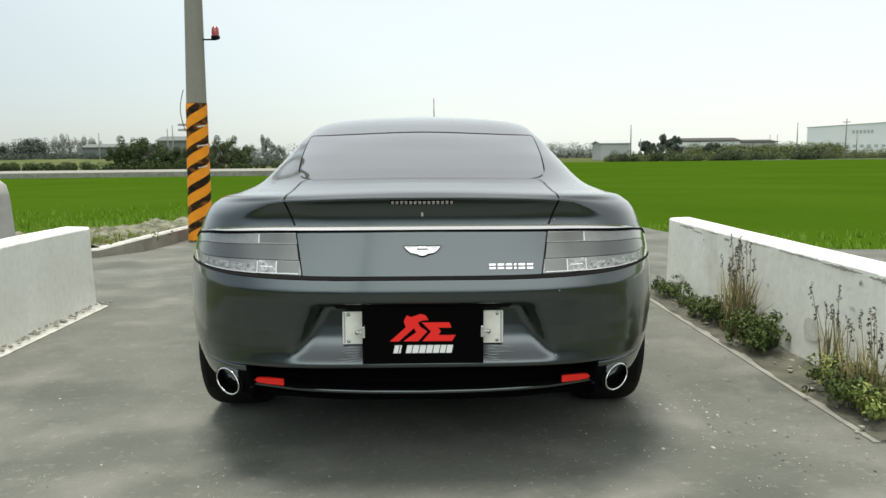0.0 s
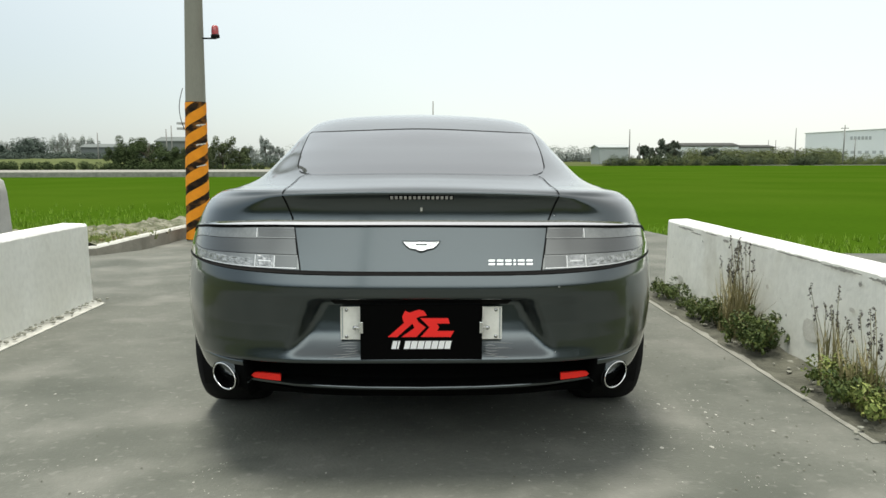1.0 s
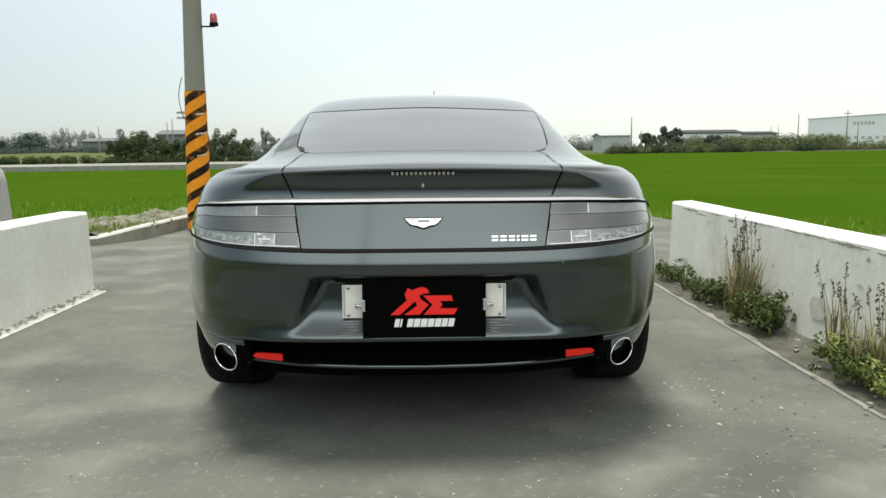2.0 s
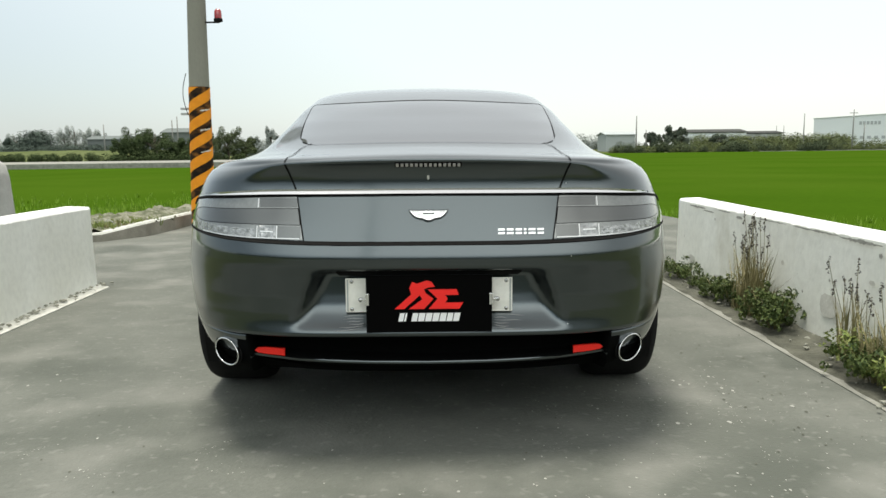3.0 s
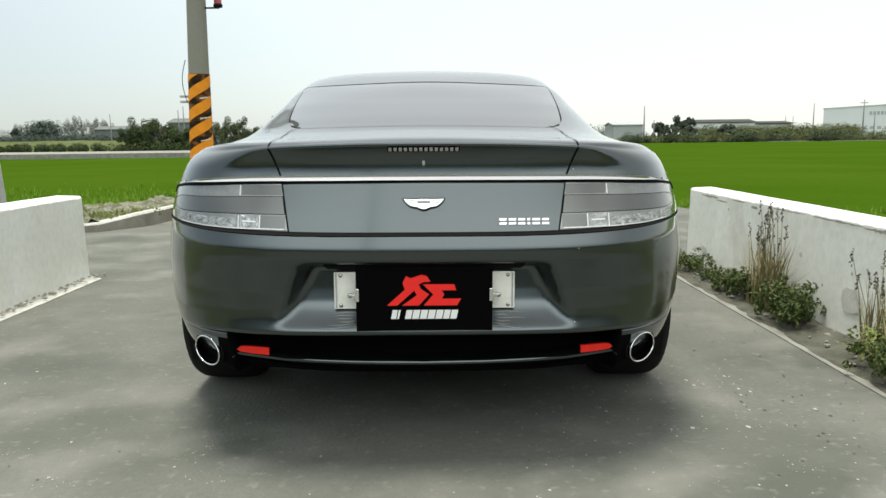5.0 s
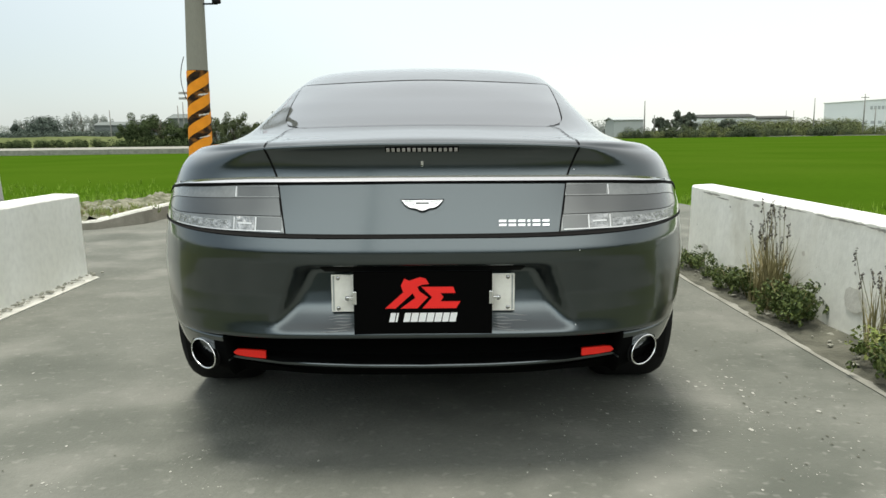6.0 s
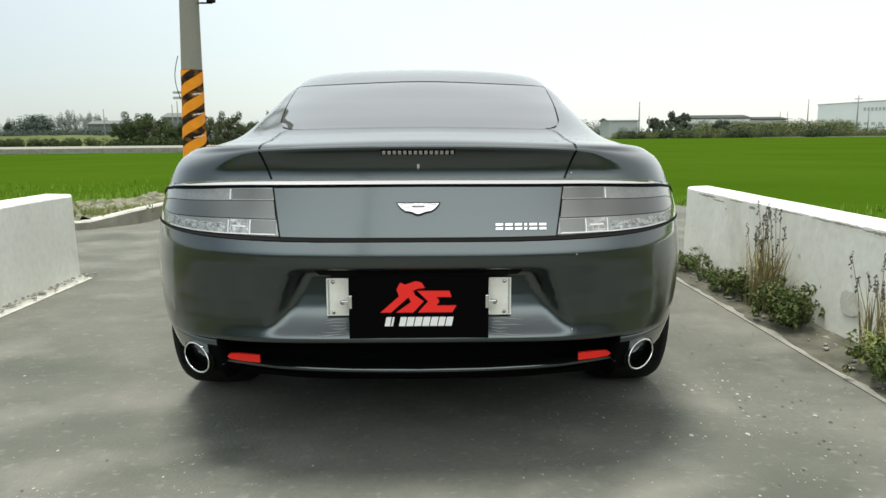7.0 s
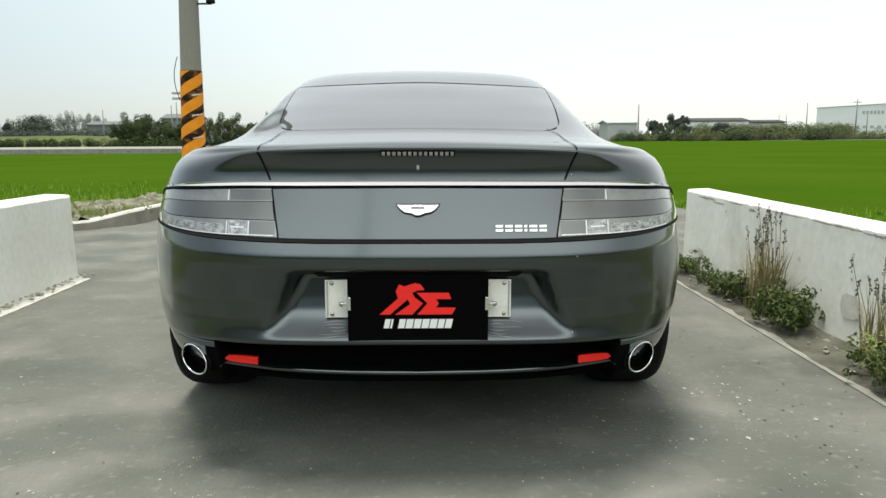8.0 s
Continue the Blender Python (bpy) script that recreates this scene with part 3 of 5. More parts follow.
def tail_patch(name, spot, nu, nv, out, mat, parent, label="", tip=0.0):
    """A raised piece on the tail: spot(u, v) gives x and z; its rim turns in to the surface."""
    bm = bmesh.new()
    rows = []
    for j in range(-1, nv + 2):
        row = []
        for i in range(-1, nu + 2):
            rim = i < 0 or j < 0 or i > nu or j > nv
            x, z = spot(min(1, max(0, i / nu)), min(1, max(0, j / nv)))
            row.append(tail_point(x, z, out - 0.0025 if rim else out - tip * min(1, max(0, j / nv))))
        rows.append(row)
    vs = grid(bm, rows)
    for a, b in [(vs[j][i], vs[j][i + 1]) for j in (1, nv + 1) for i in range(nu + 2)] + [(vs[j][i], vs[j + 1][i]) for i in (1, nu + 1) for j in range(nv + 2)]:
        bm.edges.get((a, b)).smooth = False
    bmesh.ops.recalc_face_normals(bm, faces=bm.faces[:])
    if sum(f.normal.y for f in bm.faces) > 0:
        bmesh.ops.reverse_faces(bm, faces=bm.faces[:])
    return part(name, bm, mat, parent, label)


def tail_line(name, pts, half, out, mat, parent, label="", n=40):
    """A thin ribbon on the tail along a polyline of (x, z)."""
    def along(u):
        s = u * (len(pts) - 1)
        i = min(len(pts) - 2, int(s))
        f = s - i
        return pts[i][0] + (pts[i + 1][0] - pts[i][0]) * f, pts[i][1] + (pts[i + 1][1] - pts[i][1]) * f
    steep = abs(pts[-1][1] - pts[0][1]) > abs(pts[-1][0] - pts[0][0])
    def spot(u, v):
        x, z = along(u)
        d = (v - 0.5) * 2 * half
        return (x + d, z) if steep else (x, z + d)
    return tail_patch(name, spot, n, 2, out, mat, parent, label)


def arc_table(p, q, w, d):
    """Evenly spaced points on a rounded corner: share of the way to x / w and 1 - y / d."""
    a = np.linspace(0, math.pi / 2, 4000)
    x, y = np.sin(a) ** (2 / p), np.cos(a) ** (2 / q)
    s = np.concatenate([[0], np.cumsum(np.hypot(np.diff(x) * w, np.diff(y) * d))])
    return s / s[-1], x, y


BODY_ARC = arc_table(POWER, 2, 0.96, DEPTH)
SIDE_Y = (DEPTH, 3.85)
NOSE = 5.0


def lower_point(tau, z):
    """The body's side: tau 0 at the middle of the tail, 1 to 2 along the flank, 3 at the middle of the nose."""
    w = half_width(z)
    if tau <= 1:
        u = float(np.interp(tau, BODY_ARC[0], BODY_ARC[1]))
        x = w * u
        return Vector((x, rear_y(x, z) if u < 0.9995 else DEPTH, z))
    if tau <= 2:
        k = tau - 1
        return Vector((w * (1 - 0.035 * math.sin(k * math.pi) ** 2 * step(0.9, 0.4, z)), SIDE_Y[0] + (SIDE_Y[1] - SIDE_Y[0]) * k, z))
    u, v = (float(np.interp(3 - tau, BODY_ARC[0], BODY_ARC[k])) for k in (1, 2))
    front = NOSE - 0.9 * max(0.0, z - 0.5) ** 1.6 - 0.3 * max(0, 0.35 - z)
    u = u ** 0.8 if u < 1 else 1.0
    return Vector((w * u * (1 - 0.04 * (tau - 2)), SIDE_Y[1] + (front - SIDE_Y[1]) * v, z))


SHOULDER = [(1.0, 0.969), (1.3, 0.925), (1.5, 0.885), (2.0, 0.86), (2.5, 0.76), (3.0, 0.66)]


def shoulder_z(tau):
    if tau <= 1:
        u = float(np.interp(tau, BODY_ARC[0], BODY_ARC[1]))
        return lip_z(0.87 * u)
    return lerp_table(SHOULDER, tau)


# rings above the shoulder: rear and front y, corner depths, half width, heights at tau 0, 0.6, 1, 1.5, 2, 2.5, 3
TAUS = (0, 0.6, 1, 1.5, 2, 2.5, 3)
RINGS = [
    (0.150, 4.78, 0.86, 0.80, 0.870, 4.6, (1.038, 1.008, 0.976, 0.928, 0.885, 0.80, 0.73)),
    (0.270, 4.55, 0.98, 0.80, 0.850, 4.0, (1.057, 1.018, 0.982, 0.938, 0.905, 0.85, 0.80)),
    (0.400, 3.85, 0.98, 0.45, 0.790, 3.3, (1.079, 1.060, 1.008, 0.975, 0.955, 0.95, 0.96)),
    (0.740, 3.40, 0.62, 0.40, 0.680, 3.7, (1.179, 1.168, 1.150, 1.140, 1.135, 1.14, 1.15)),
    (1.080, 3.00, 0.32, 0.35, 0.592, 4.8, (1.281, 1.262, 1.262, 1.300, 1.305, 1.30, 1.29)),
    (1.500, 2.75, 0.32, 0.25, 0.50, 4.5, (1.365, 1.354, 1.354, 1.380, 1.38, 1.37, 1.355)),
    (2.150, 2.55, 0.05, 0.05, 0.004, 2.0, (1.412, 1.412, 1.412, 1.412, 1.410, 1.406, 1.404)),
]


def smooth_heights(hs):
    """Heights round a ring without kinks."""
    t = np.linspace(-0.6, 3.6, 841)
    z = np.interp(np.where(t < 0, -t, np.where(t > 3, 6 - t, t)), TAUS, hs)
    k = np.exp(-0.5 * (np.arange(-60, 61) / 26.0) ** 2)
    return t, np.convolve(np.pad(z, 60, mode="edge"), k / k.sum(), mode="valid")


RING_HEIGHTS = [smooth_heights(r[6]) for r in RINGS]
RING_ARCS = [arc_table(r[5], 2, r[4], r[2]) for r in RINGS]


def ring_point(k, tau):
    if k == 0:
        return lower_point(tau, shoulder_z(tau))
    rear, front, dr, df, w, p, hs = RINGS[k - 1]
    arc = RING_ARCS[k - 1]
    z = float(np.interp(tau, *RING_HEIGHTS[k - 1]))
    if tau <= 1:
        u, v = (float(np.interp(tau, arc[0], arc[i])) for i in (1, 2))
        return Vector((w * u, rear + dr * (1 - v), z))
    if tau <= 2:
        return Vector((w * (1 - 0.02 * math.sin((tau - 1) * math.pi)), rear + dr + (front - df - rear - dr) * (tau - 1), z))
    u, v = (float(np.interp(3 - tau, arc[0], arc[i])) for i in (1, 2))
    return Vector((w * u, front - df * (1 - v), z))


def upper_point(tau, v):
    """The body above the shoulder: v counts rings from the shoulder (0) to the roof's middle (7)."""
    i = min(6, int(v))
    f = v - i
    p = [ring_point(k, tau) for k in (max(i - 1, 0), i, i + 1, min(i + 2, 7))]
    if i == 0:
        p[0] = p[1] * 2 - p[2]
    return 0.5 * (2 * p[1] + (p[2] - p[0]) * f + (2 * p[0] - 5 * p[1] + 4 * p[2] - p[3]) * f ** 2 + (3 * p[1] - p[0] - 3 * p[2] + p[3]) * f ** 3)


def upper_proud(tau, v, out):
    e = 0.01
    a = upper_point(min(3, tau + e), v) - upper_point(max(0, tau - e), v)
    b = upper_point(tau, min(6.9, v + e)) - upper_point(tau, max(0.0, v - e))
    n = a.cross(b)
    if n.z < 0:
        n = -n
    return upper_point(tau, v) + n.normalized() * out


def mirrored(rows):
    """Rows of points from the middle to the right flank, continued to the left."""
    return [[Vector((-p.x, p.y, p.z)) for p in row[:0:-1]] + row for row in rows]


def tau_at_x(x, v):
    lo, hi = 0.0, 1.0
    for _ in range(30):
        mid = (lo + hi) / 2
        lo, hi = (mid, hi) if upper_point(mid, v).x < x else (lo, mid)
    return lo


WHEELS = [(0.98, 0.347), (3.97, 0.347)]
ARCH = 0.385


def cut_arches(bm):
    """Opens the wheel arches in a body mesh."""
    for wy, wz in WHEELS:
        for v in bm.verts:
            d = Vector((v.co.y - wy, v.co.z - wz))
            if abs(v.co.x) > 0.62 and 0.82 * ARCH < d.length < 1.1 * ARCH:
                d = d.normalized() * ARCH
                v.co.y, v.co.z = wy + d.x, wz + d.y
        gone = [f for f in bm.faces if abs(f.calc_center_median().x) > 0.62 and (Vector((f.calc_center_median().y - wy, f.calc_center_median().z - wz))).length < ARCH * 0.985]
        bmesh.ops.delete(bm, geom=gone, context="FACES")


def build_wheel(car, side, wy, wz):
    bm = bmesh.new()
    outline = [(0.245, 0.12), (0.30, 0.135), (0.327, 0.130), (0.341, 0.105), (0.345, 0.06), (0.345, -0.06), (0.341, -0.105), (0.327, -0.130), (0.30, -0.135), (0.245, -0.12)]
    n = 40
    grid(bm, [[Vector((side * (0.843 + t), wy + r * math.cos(k * math.tau / n), wz + r * math.sin(k * math.tau / n))) for k in range(n)] for r, t in outline], closed=True)
    bmesh.ops.recalc_face_normals(bm, faces=bm.faces[:])
    wheel = part("wheel", bm, TYRE, car, "black low-profile tyre on an alloy rim")
    bm = bmesh.new()
    grid(bm, [[Vector((side * (0.843 + t), wy + r * math.cos(k * math.tau / n), wz + r * math.sin(k * math.tau / n))) for k in range(n)] for r, t in ((0.247, -0.11), (0.225, -0.08), (0.225, 0.09), (0.247, 0.118), (0.24, 0.122), (0.228, 0.10))], closed=True)
    part("rim", bm, RIM, wheel, "silver alloy rim")
    for k in range(10):
        bm = bmesh.new()
        a = k * math.tau / 10
        pts = [Vector((side * (0.843 + t), wy + r * math.cos(a + o), wz + r * math.sin(a + o))) for r, o, t in ((0.03, -0.4, 0.085), (0.03, 0.4, 0.085), (0.228, 0.09, 0.105), (0.228, -0.09, 0.105))]
        back = [p - Vector((side * 0.03, 0, 0)) for p in pts]
        a1, b1 = [bm.verts.new(p) for p in pts], [bm.verts.new(p) for p in back]
        bm.faces.new(a1)
        bm.faces.new(b1[::-1])
        for i in range(4):
            bm.faces.new([a1[i], b1[i], b1[(i + 1) % 4], a1[(i + 1) % 4]])
        part("spoke", bm, RIM, wheel)
    bm = bmesh.new()
    grid(bm, [[Vector((side * (0.843 + t), wy + r * math.cos(k * math.tau / 24), wz + r * math.sin(k * math.tau / 24))) for k in range(24)] for r, t in ((0.001, 0.02), (0.17, 0.02), (0.17, -0.01), (0.001, -0.01))], closed=True)
    part("brake_disc", bm, CHROME_DARK, wheel)


def build_tail_lamp(car, side):
    """One rear lamp: clear C-shaped cover, grey band, reflectors and chrome dividers."""
    def outline(u, v):
        x = 0.423 + 0.026 * v + u * (0.922 - 0.423 - 0.026 * v)
        k = max(0.0, (u - 0.80) / 0.20)
        top = 0.890 - 0.004 * u - 0.034 * k ** 2
        low = max(0.748 + 0.012 * u + 0.020 * k ** 2, seam_z(x) + 0.005)
        return side * x, low + (top - low) * v
    lamp = tail_patch("tail_lamp", outline, 60, 14, 0.003, LAMP_CLEAR, car, "clear grey C-shaped tail lamp")
    def band(u, v):
        x = 0.434 + 0.009 * v + u * (0.868 - 0.434 - 0.009 * v)
        k = max(0.0, (u - 0.8) / 0.2)
        top = 0.850 - 0.004 * u - 0.020 * k ** 2.5
        low = 0.797 + 0.006 * u + 0.020 * k ** 2.5
        return side * x, low + (top - low) * v
    def grow(f, dx, dz):
        def g(u, v):
            x, z = f(u, v)
            return x + side * dx * (2 * u - 1), z + dz * (2 * v - 1)
        return g
    tail_patch("band_gap", grow(band, 0.002, 0.002), 50, 6, 0.0032, GAP, lamp, "dark line round the lamp band")
    tail_patch("centre_band", band, 50, 6, 0.0037, LAMP_BAND, lamp, "smooth grey centre band")
    for x0, x1, name in ((0.431, 0.510, "reverse_reflector"), (0.518, 0.577, "indicator_reflector"), (0.592, 0.835, "tail_reflector")):
        tail_patch(name, lambda u, v: (side * (x0 + (x1 - x0) * u), max(0.7535 + 0.012 * (x0 + (x1 - x0) * u - 0.43), seam_z(x0 + (x1 - x0) * u) + 0.009) + v * (0.039 if x1 < 0.6 else 0.028)), 20, 4, 0.0034, LAMP_REFLECT if x0 > 0.5 else LAMP_BAND, lamp, "silvery faceted reflector")
    for x, z0, z1 in ((0.583, 0.752, 0.793), (0.513, 0.752, 0.793), (0.583, 0.853, 0.884)):
        tail_line("divider", [(side * x, z0), (side * x, z1)], 0.0018, 0.0042, LAMP_EDGE, lamp, "pale divider", n=6)
    tail_line("chrome_edge", [(side * 0.434, 0.7515), (side * 0.60, 0.7540), (side * 0.70, 0.7595), (side * 0.80, 0.7685)], 0.0016, 0.0045, LAMP_EDGE, lamp, "pale lower edge")
    tail_line("bulb_line", [(side * 0.526, 0.774), (side * 0.571, 0.775)], 0.0022, 0.0044, LAMP_EDGE, lamp, n=6)
    tail_patch("upper_reflector", lambda u, v: (side * (0.4475 - 0.003 * (1 - v) + 0.132 * u), 0.855 + 0.030 * v), 12, 4, 0.0034, LAMP_BAND, lamp)
    tail_line("inner_gap", [(side * 0.4205, 0.746), (side * 0.4475, 0.890)], 0.002, 0.0025, GAP, car, "dark gap beside the lamp", n=12)
    return lamp


def build_tailpipe(car, side):
    """An oval chrome tailpipe with a dark bore, cut to the bumper's corner."""
    cx, cz = side * 0.714, 0.348
    ax, az, tilt = 0.0540, 0.0460, side * radians(35)

    def ring(scale, back, n=36):
        pts = []
        for k in range(n):
            a = k * math.tau / n
            dx, dz = ax * scale * math.cos(a), az * scale * math.sin(a)
            x, z = dx * math.cos(tilt) - dz * math.sin(tilt), dx * math.sin(tilt) + dz * math.cos(tilt)
            pts.append(Vector((cx + x, 0.135 + back + side * x * 0.75, cz + z)))
        return pts
    bm = bmesh.new()
    grid(bm, [ring(1.0, 0.14), ring(1.0, 0.006), ring(0.975, 0.0), ring(0.92, 0.0), ring(0.89, 0.008), ring(0.885, 0.03)], closed=True)
    bmesh.ops.recalc_face_normals(bm, faces=bm.faces[:])
    pipe = part("tailpipe", bm, CHROME, car, "oval chrome tailpipe")
    bm = bmesh.new()
    vs = grid(bm, [ring(0.887, 0.02), ring(0.84, 0.12)], closed=True)
    bm.faces.new(vs[-1])
    part("bore", bm, SOOT, pipe, "sooty black inside")
    bm = bmesh.new()
    grid(bm, [ring(1.12, 0.05), ring(1.10, 0.022), ring(1.04, 0.022), ring(1.03, 0.06)], closed=True)
    part("surround", bm, BLACK_PLASTIC, car, "black surround of the tailpipe")


def build_reflector(car, side):
    """A red reflector set in the black slot, its outer end pointed."""
    outline = [(0.502, 0.322), (0.560, 0.325), (0.600, 0.330), (0.611, 0.338), (0.600, 0.350), (0.575, 0.352), (0.502, 0.350)]
    bm = bmesh.new()
    prism(bm, [(side * x, 0.356 + (z - 0.337) * 0.86) for x, z in outline], 0.092, 0.105)
    for v in bm.verts:
        v.co.y += 0.22 * max(0.0, abs(v.co.x) - 0.5)
    bmesh.ops.recalc_face_normals(bm, faces=bm.faces[:])
    part("red_reflector", bm, RED_REFLECT, car, "red plastic reflector")


def build_plate(car):
    """The white plate behind, the black show panel clipped over it, and its print."""
    bm = bmesh.new()
    box(bm, -0.283, 0.283, 0.058, 0.063, 0.501, 0.618, 0.0015)
    plate = part("number_plate", bm, PLATE_WHITE, car, "white enamel plate mostly hidden behind a black panel")
    for s in (-1, 1):
        bm = bmesh.new()
        box(bm, s * 0.276 - 0.0025, s * 0.276 + 0.0025, 0.0555, 0.059, 0.505, 0.614, 0.0008)
        part("plate_edge", bm, SHED, plate)
    for s in (-1, 1):
        for z in (0.512, 0.607):
            bm = bmesh.new()
            bmesh.ops.create_uvsphere(bm, u_segments=12, v_segments=6, radius=0.0065)
            for v in bm.verts:
                v.co = Vector((s * 0.262 + v.co.x, 0.057 + v.co.y * 0.5, z + v.co.z))
            part("bolt", smooth(bm), CHROME_DARK, plate)
        bm = bmesh.new()
        box(bm, s * 0.207 - 0.006, s * 0.207 + 0.006, 0.013, 0.019, 0.533, 0.573, 0.001)
        box(bm, s * 0.219 - 0.010, s * 0.219 + 0.010, 0.0135, 0.0185, 0.548, 0.556, 0.001)
        box(bm, s * 0.226 - 0.003, s * 0.226 + 0.003, 0.018, 0.059, 0.549, 0.555, 0.001)
        part("clip", bm, CHROME, plate, "bright steel clip")
        bm = bmesh.new()
        bmesh.ops.create_uvsphere(bm, u_segments=12, v_segments=6, radius=0.008)
        for v in bm.verts:
            v.co = Vector((s * 0.229 + v.co.x, 0.018 + v.co.y * 0.7, 0.552 + v.co.z))
        part("clip_knob", smooth(bm), CHROME_DARK, plate)
    # black bar added for the shadow under the top of the plate recess
    bm = bmesh.new()
    prism(bm, [(-0.316, 0.640), (-0.300, 0.653), (0.300, 0.653), (0.316, 0.640), (0.300, 0.629), (-0.300, 0.629)], 0.052, 0.12)
    bmesh.ops.recalc_face_normals(bm, faces=bm.faces[:])
    part("recess_shade_bar", bm, BLACK_PLASTIC, car, "black bar standing in for the shade above the plate")
    bm = bmesh.new()
    box(bm, -0.211, 0.211, 0.046, 0.052, 0.432, 0.633, 0.0015)
    panel = part("show_panel", bm, PANEL_BLACK, car, "matt black show panel with a red emblem and white bars")
    panel.location.y = -0.026
    srng = random.Random(8)
    for s in (-1, 1):
        for k in range(6):
            x0, z0, w = s * srng.uniform(0.214, 0.225), 0.450 + 0.008 * k, srng.uniform(0.04, 0.11)
            bm = bmesh.new()
            rows = []
            for q in range(9):
                x = x0 + s * w * q / 8
                z = z0 + 0.0012 * math.sin(q * 0.8 + k) - 0.004 * q / 8
                h = 0.0013 * math.sin(math.pi * (q + 0.3) / 8.6)
                rows.append([Vector((x, rear_y(x, zz) - 0.0015, zz)) for zz in (z - h, z + h)])
            grid(bm, rows)
            bmesh.ops.recalc_face_normals(bm, faces=bm.faces[:])
            part("scuff", bm, SCUFF, car, "pale scratch in the paint")
    # red emblem as plain slanted shapes, in hundredths of the panel's half width
    shapes = [
        [(-54, -37), (-39, -37), (-12, -13), (-27, -13)],
        [(-28, -13), (-31, -4), (-26, 6), (-19, 3), (-4, 8), (4, 6), (9, -2), (-1, -3), (-8, -6), (-4, -14)],
        [(-32, -37), (-8, -37), (7, -21), (-4, -13), (-15, -14), (-11, -22)],
        [(-2, -6), (43, -6), (46, -15), (25, -15), (29, -21), (25, -27), (53, -27), (47, -37), (-1, -37), (13, -21)],
    ]
    strokes = [[(x * 0.00215, 0.5985 + z * 0.00215) for x, z in st] for st in shapes]
    for i, st in enumerate(strokes):
        bm = bmesh.new()
        prism(bm, st, 0.0452 - 0.0001 * i, 0.0462)
        bmesh.ops.recalc_face_normals(bm, faces=bm.faces[:])
        part("emblem_stroke", bm, LOGO_RED, panel, "red painted stroke")
    x = -0.104
    for w in (0.016, 0.006, -0.012, 0.019, 0.021, 0.021, 0.021, 0.021, 0.019, 0.020):
        if w > 0:
            bm = bmesh.new()
            prism(bm, [(x, 0.477), (x + w, 0.477), (x + w + 0.006, 0.505), (x + 0.006, 0.505)], 0.0448, 0.0462)
            bmesh.ops.recalc_face_normals(bm, faces=bm.faces[:])
            part("print_bar", bm, PRINT_WHITE, panel, "white printed bar")
        x += abs(w) + 0.003


def build_badges(car):
    def lean(bm, z):
        """Lays an upright plate back to the slope of the boot lid, hinged at height z."""
        for v in bm.verts:
            v.co.y += 0.40 * (v.co.z - z)
    bm = bmesh.new()
    half = [(0.0, 0.8105), (0.009, 0.812), (0.021, 0.818), (0.042, 0.8215), (0.055, 0.831), (0.0675, 0.8465), (0.040, 0.8455), (0.013, 0.8455), (0.007, 0.8475), (0.0, 0.8445)]
    half = [(x * 0.94, 0.829 + (z - 0.829) * 0.86) for x, z in half]
    outline = half + [(-x, z) for x, z in half[-2:0:-1]]
    prism(bm, outline, 0.0755, 0.10)
    bmesh.ops.recalc_face_normals(bm, faces=bm.faces[:])
    back = bmesh.new()
    prism(back, [(x * 1.05, 0.829 + (z - 0.829) * 1.14) for x, z in outline], 0.0775, 0.10)
    bmesh.ops.recalc_face_normals(back, faces=back.faces[:])
    lean(bm, 0.829)
    lean(back, 0.829)
    emblem = part("tail_emblem", bm, BADGE, car, "plain winged chrome emblem")
    bm = bmesh.new()
    box(bm, -0.020, 0.020, 0.074, 0.078, 0.832, 0.838, 0.0006)
    lean(bm, 0.829)
    part("emblem_bar", bm, LAMP_BAND, emblem)
    for s in (-1, 1):
        for x0, x1, z in ((0.026, 0.056, 0.8385), (0.024, 0.046, 0.8305)):
            bm = bmesh.new()
            prism(bm, [(s * x0, z), (s * x1, z + 0.002), (s * x1, z + 0.0034), (s * x0, z + 0.0014)], 0.0750, 0.0765)
            bmesh.ops.recalc_face_normals(bm, faces=bm.faces[:])
            lean(bm, 0.829)
            part("emblem_line", bm, GAP, emblem)
    part("emblem_rim", back, GAP, emblem, "dark rim of the emblem")
    x = 0.234
    for w in (0.022, 0.022, 0.021, 0.008, 0.023, 0.021):
        y = rear_y(x, 0.775) - 0.004
        for z0, z1 in ((0.7645, 0.7710), (0.7765, 0.7830)):
            bm = bmesh.new()
            prism(bm, [(x, z0), (x + w, z0), (x + w + 0.0012, z1), (x + 0.0012, z1)], y, y + 0.012)
            bmesh.ops.recalc_face_normals(bm, faces=bm.faces[:])
            lean(bm, 0.774)
            part("badge_bar", bm, BADGE, car, "small chrome bar on the boot lid")
        x += w + 0.0075
    # high brake light under the lip
    lamp = tail_patch("brake_light", lambda u, v: (-0.113 + 0.226 * u, 0.991 + 0.016 * v), 24, 3, 0.003, GAP, car, "row of small clear lamps under the boot lip")
    for k in range(14):
        x = -0.104 + 0.016 * k
        tail_patch("led", lambda u, v: (x - 0.0048 + 0.0096 * u, 0.994 + 0.010 * v), 2, 2, 0.006, BRAKE_CLEAR, lamp)
    # three tiny pale dots on the right of the tail
    for x, z in ((0.474, 0.695), (0.470, 0.459), (0.475, 0.932)):
        tail_patch("pale_dot", lambda u, v: (x - 0.0013 + 0.0026 * u, z - 0.0013 + 0.0026 * v), 2, 2, 0.0025, BADGE, car, "tiny pale dot")
    tail_patch("boot_lock", lambda u, v: (-0.004 + 0.008 * u, 0.944 + 0.018 * v), 3, 4, 0.005, CHROME, car, "small bright boot lock")


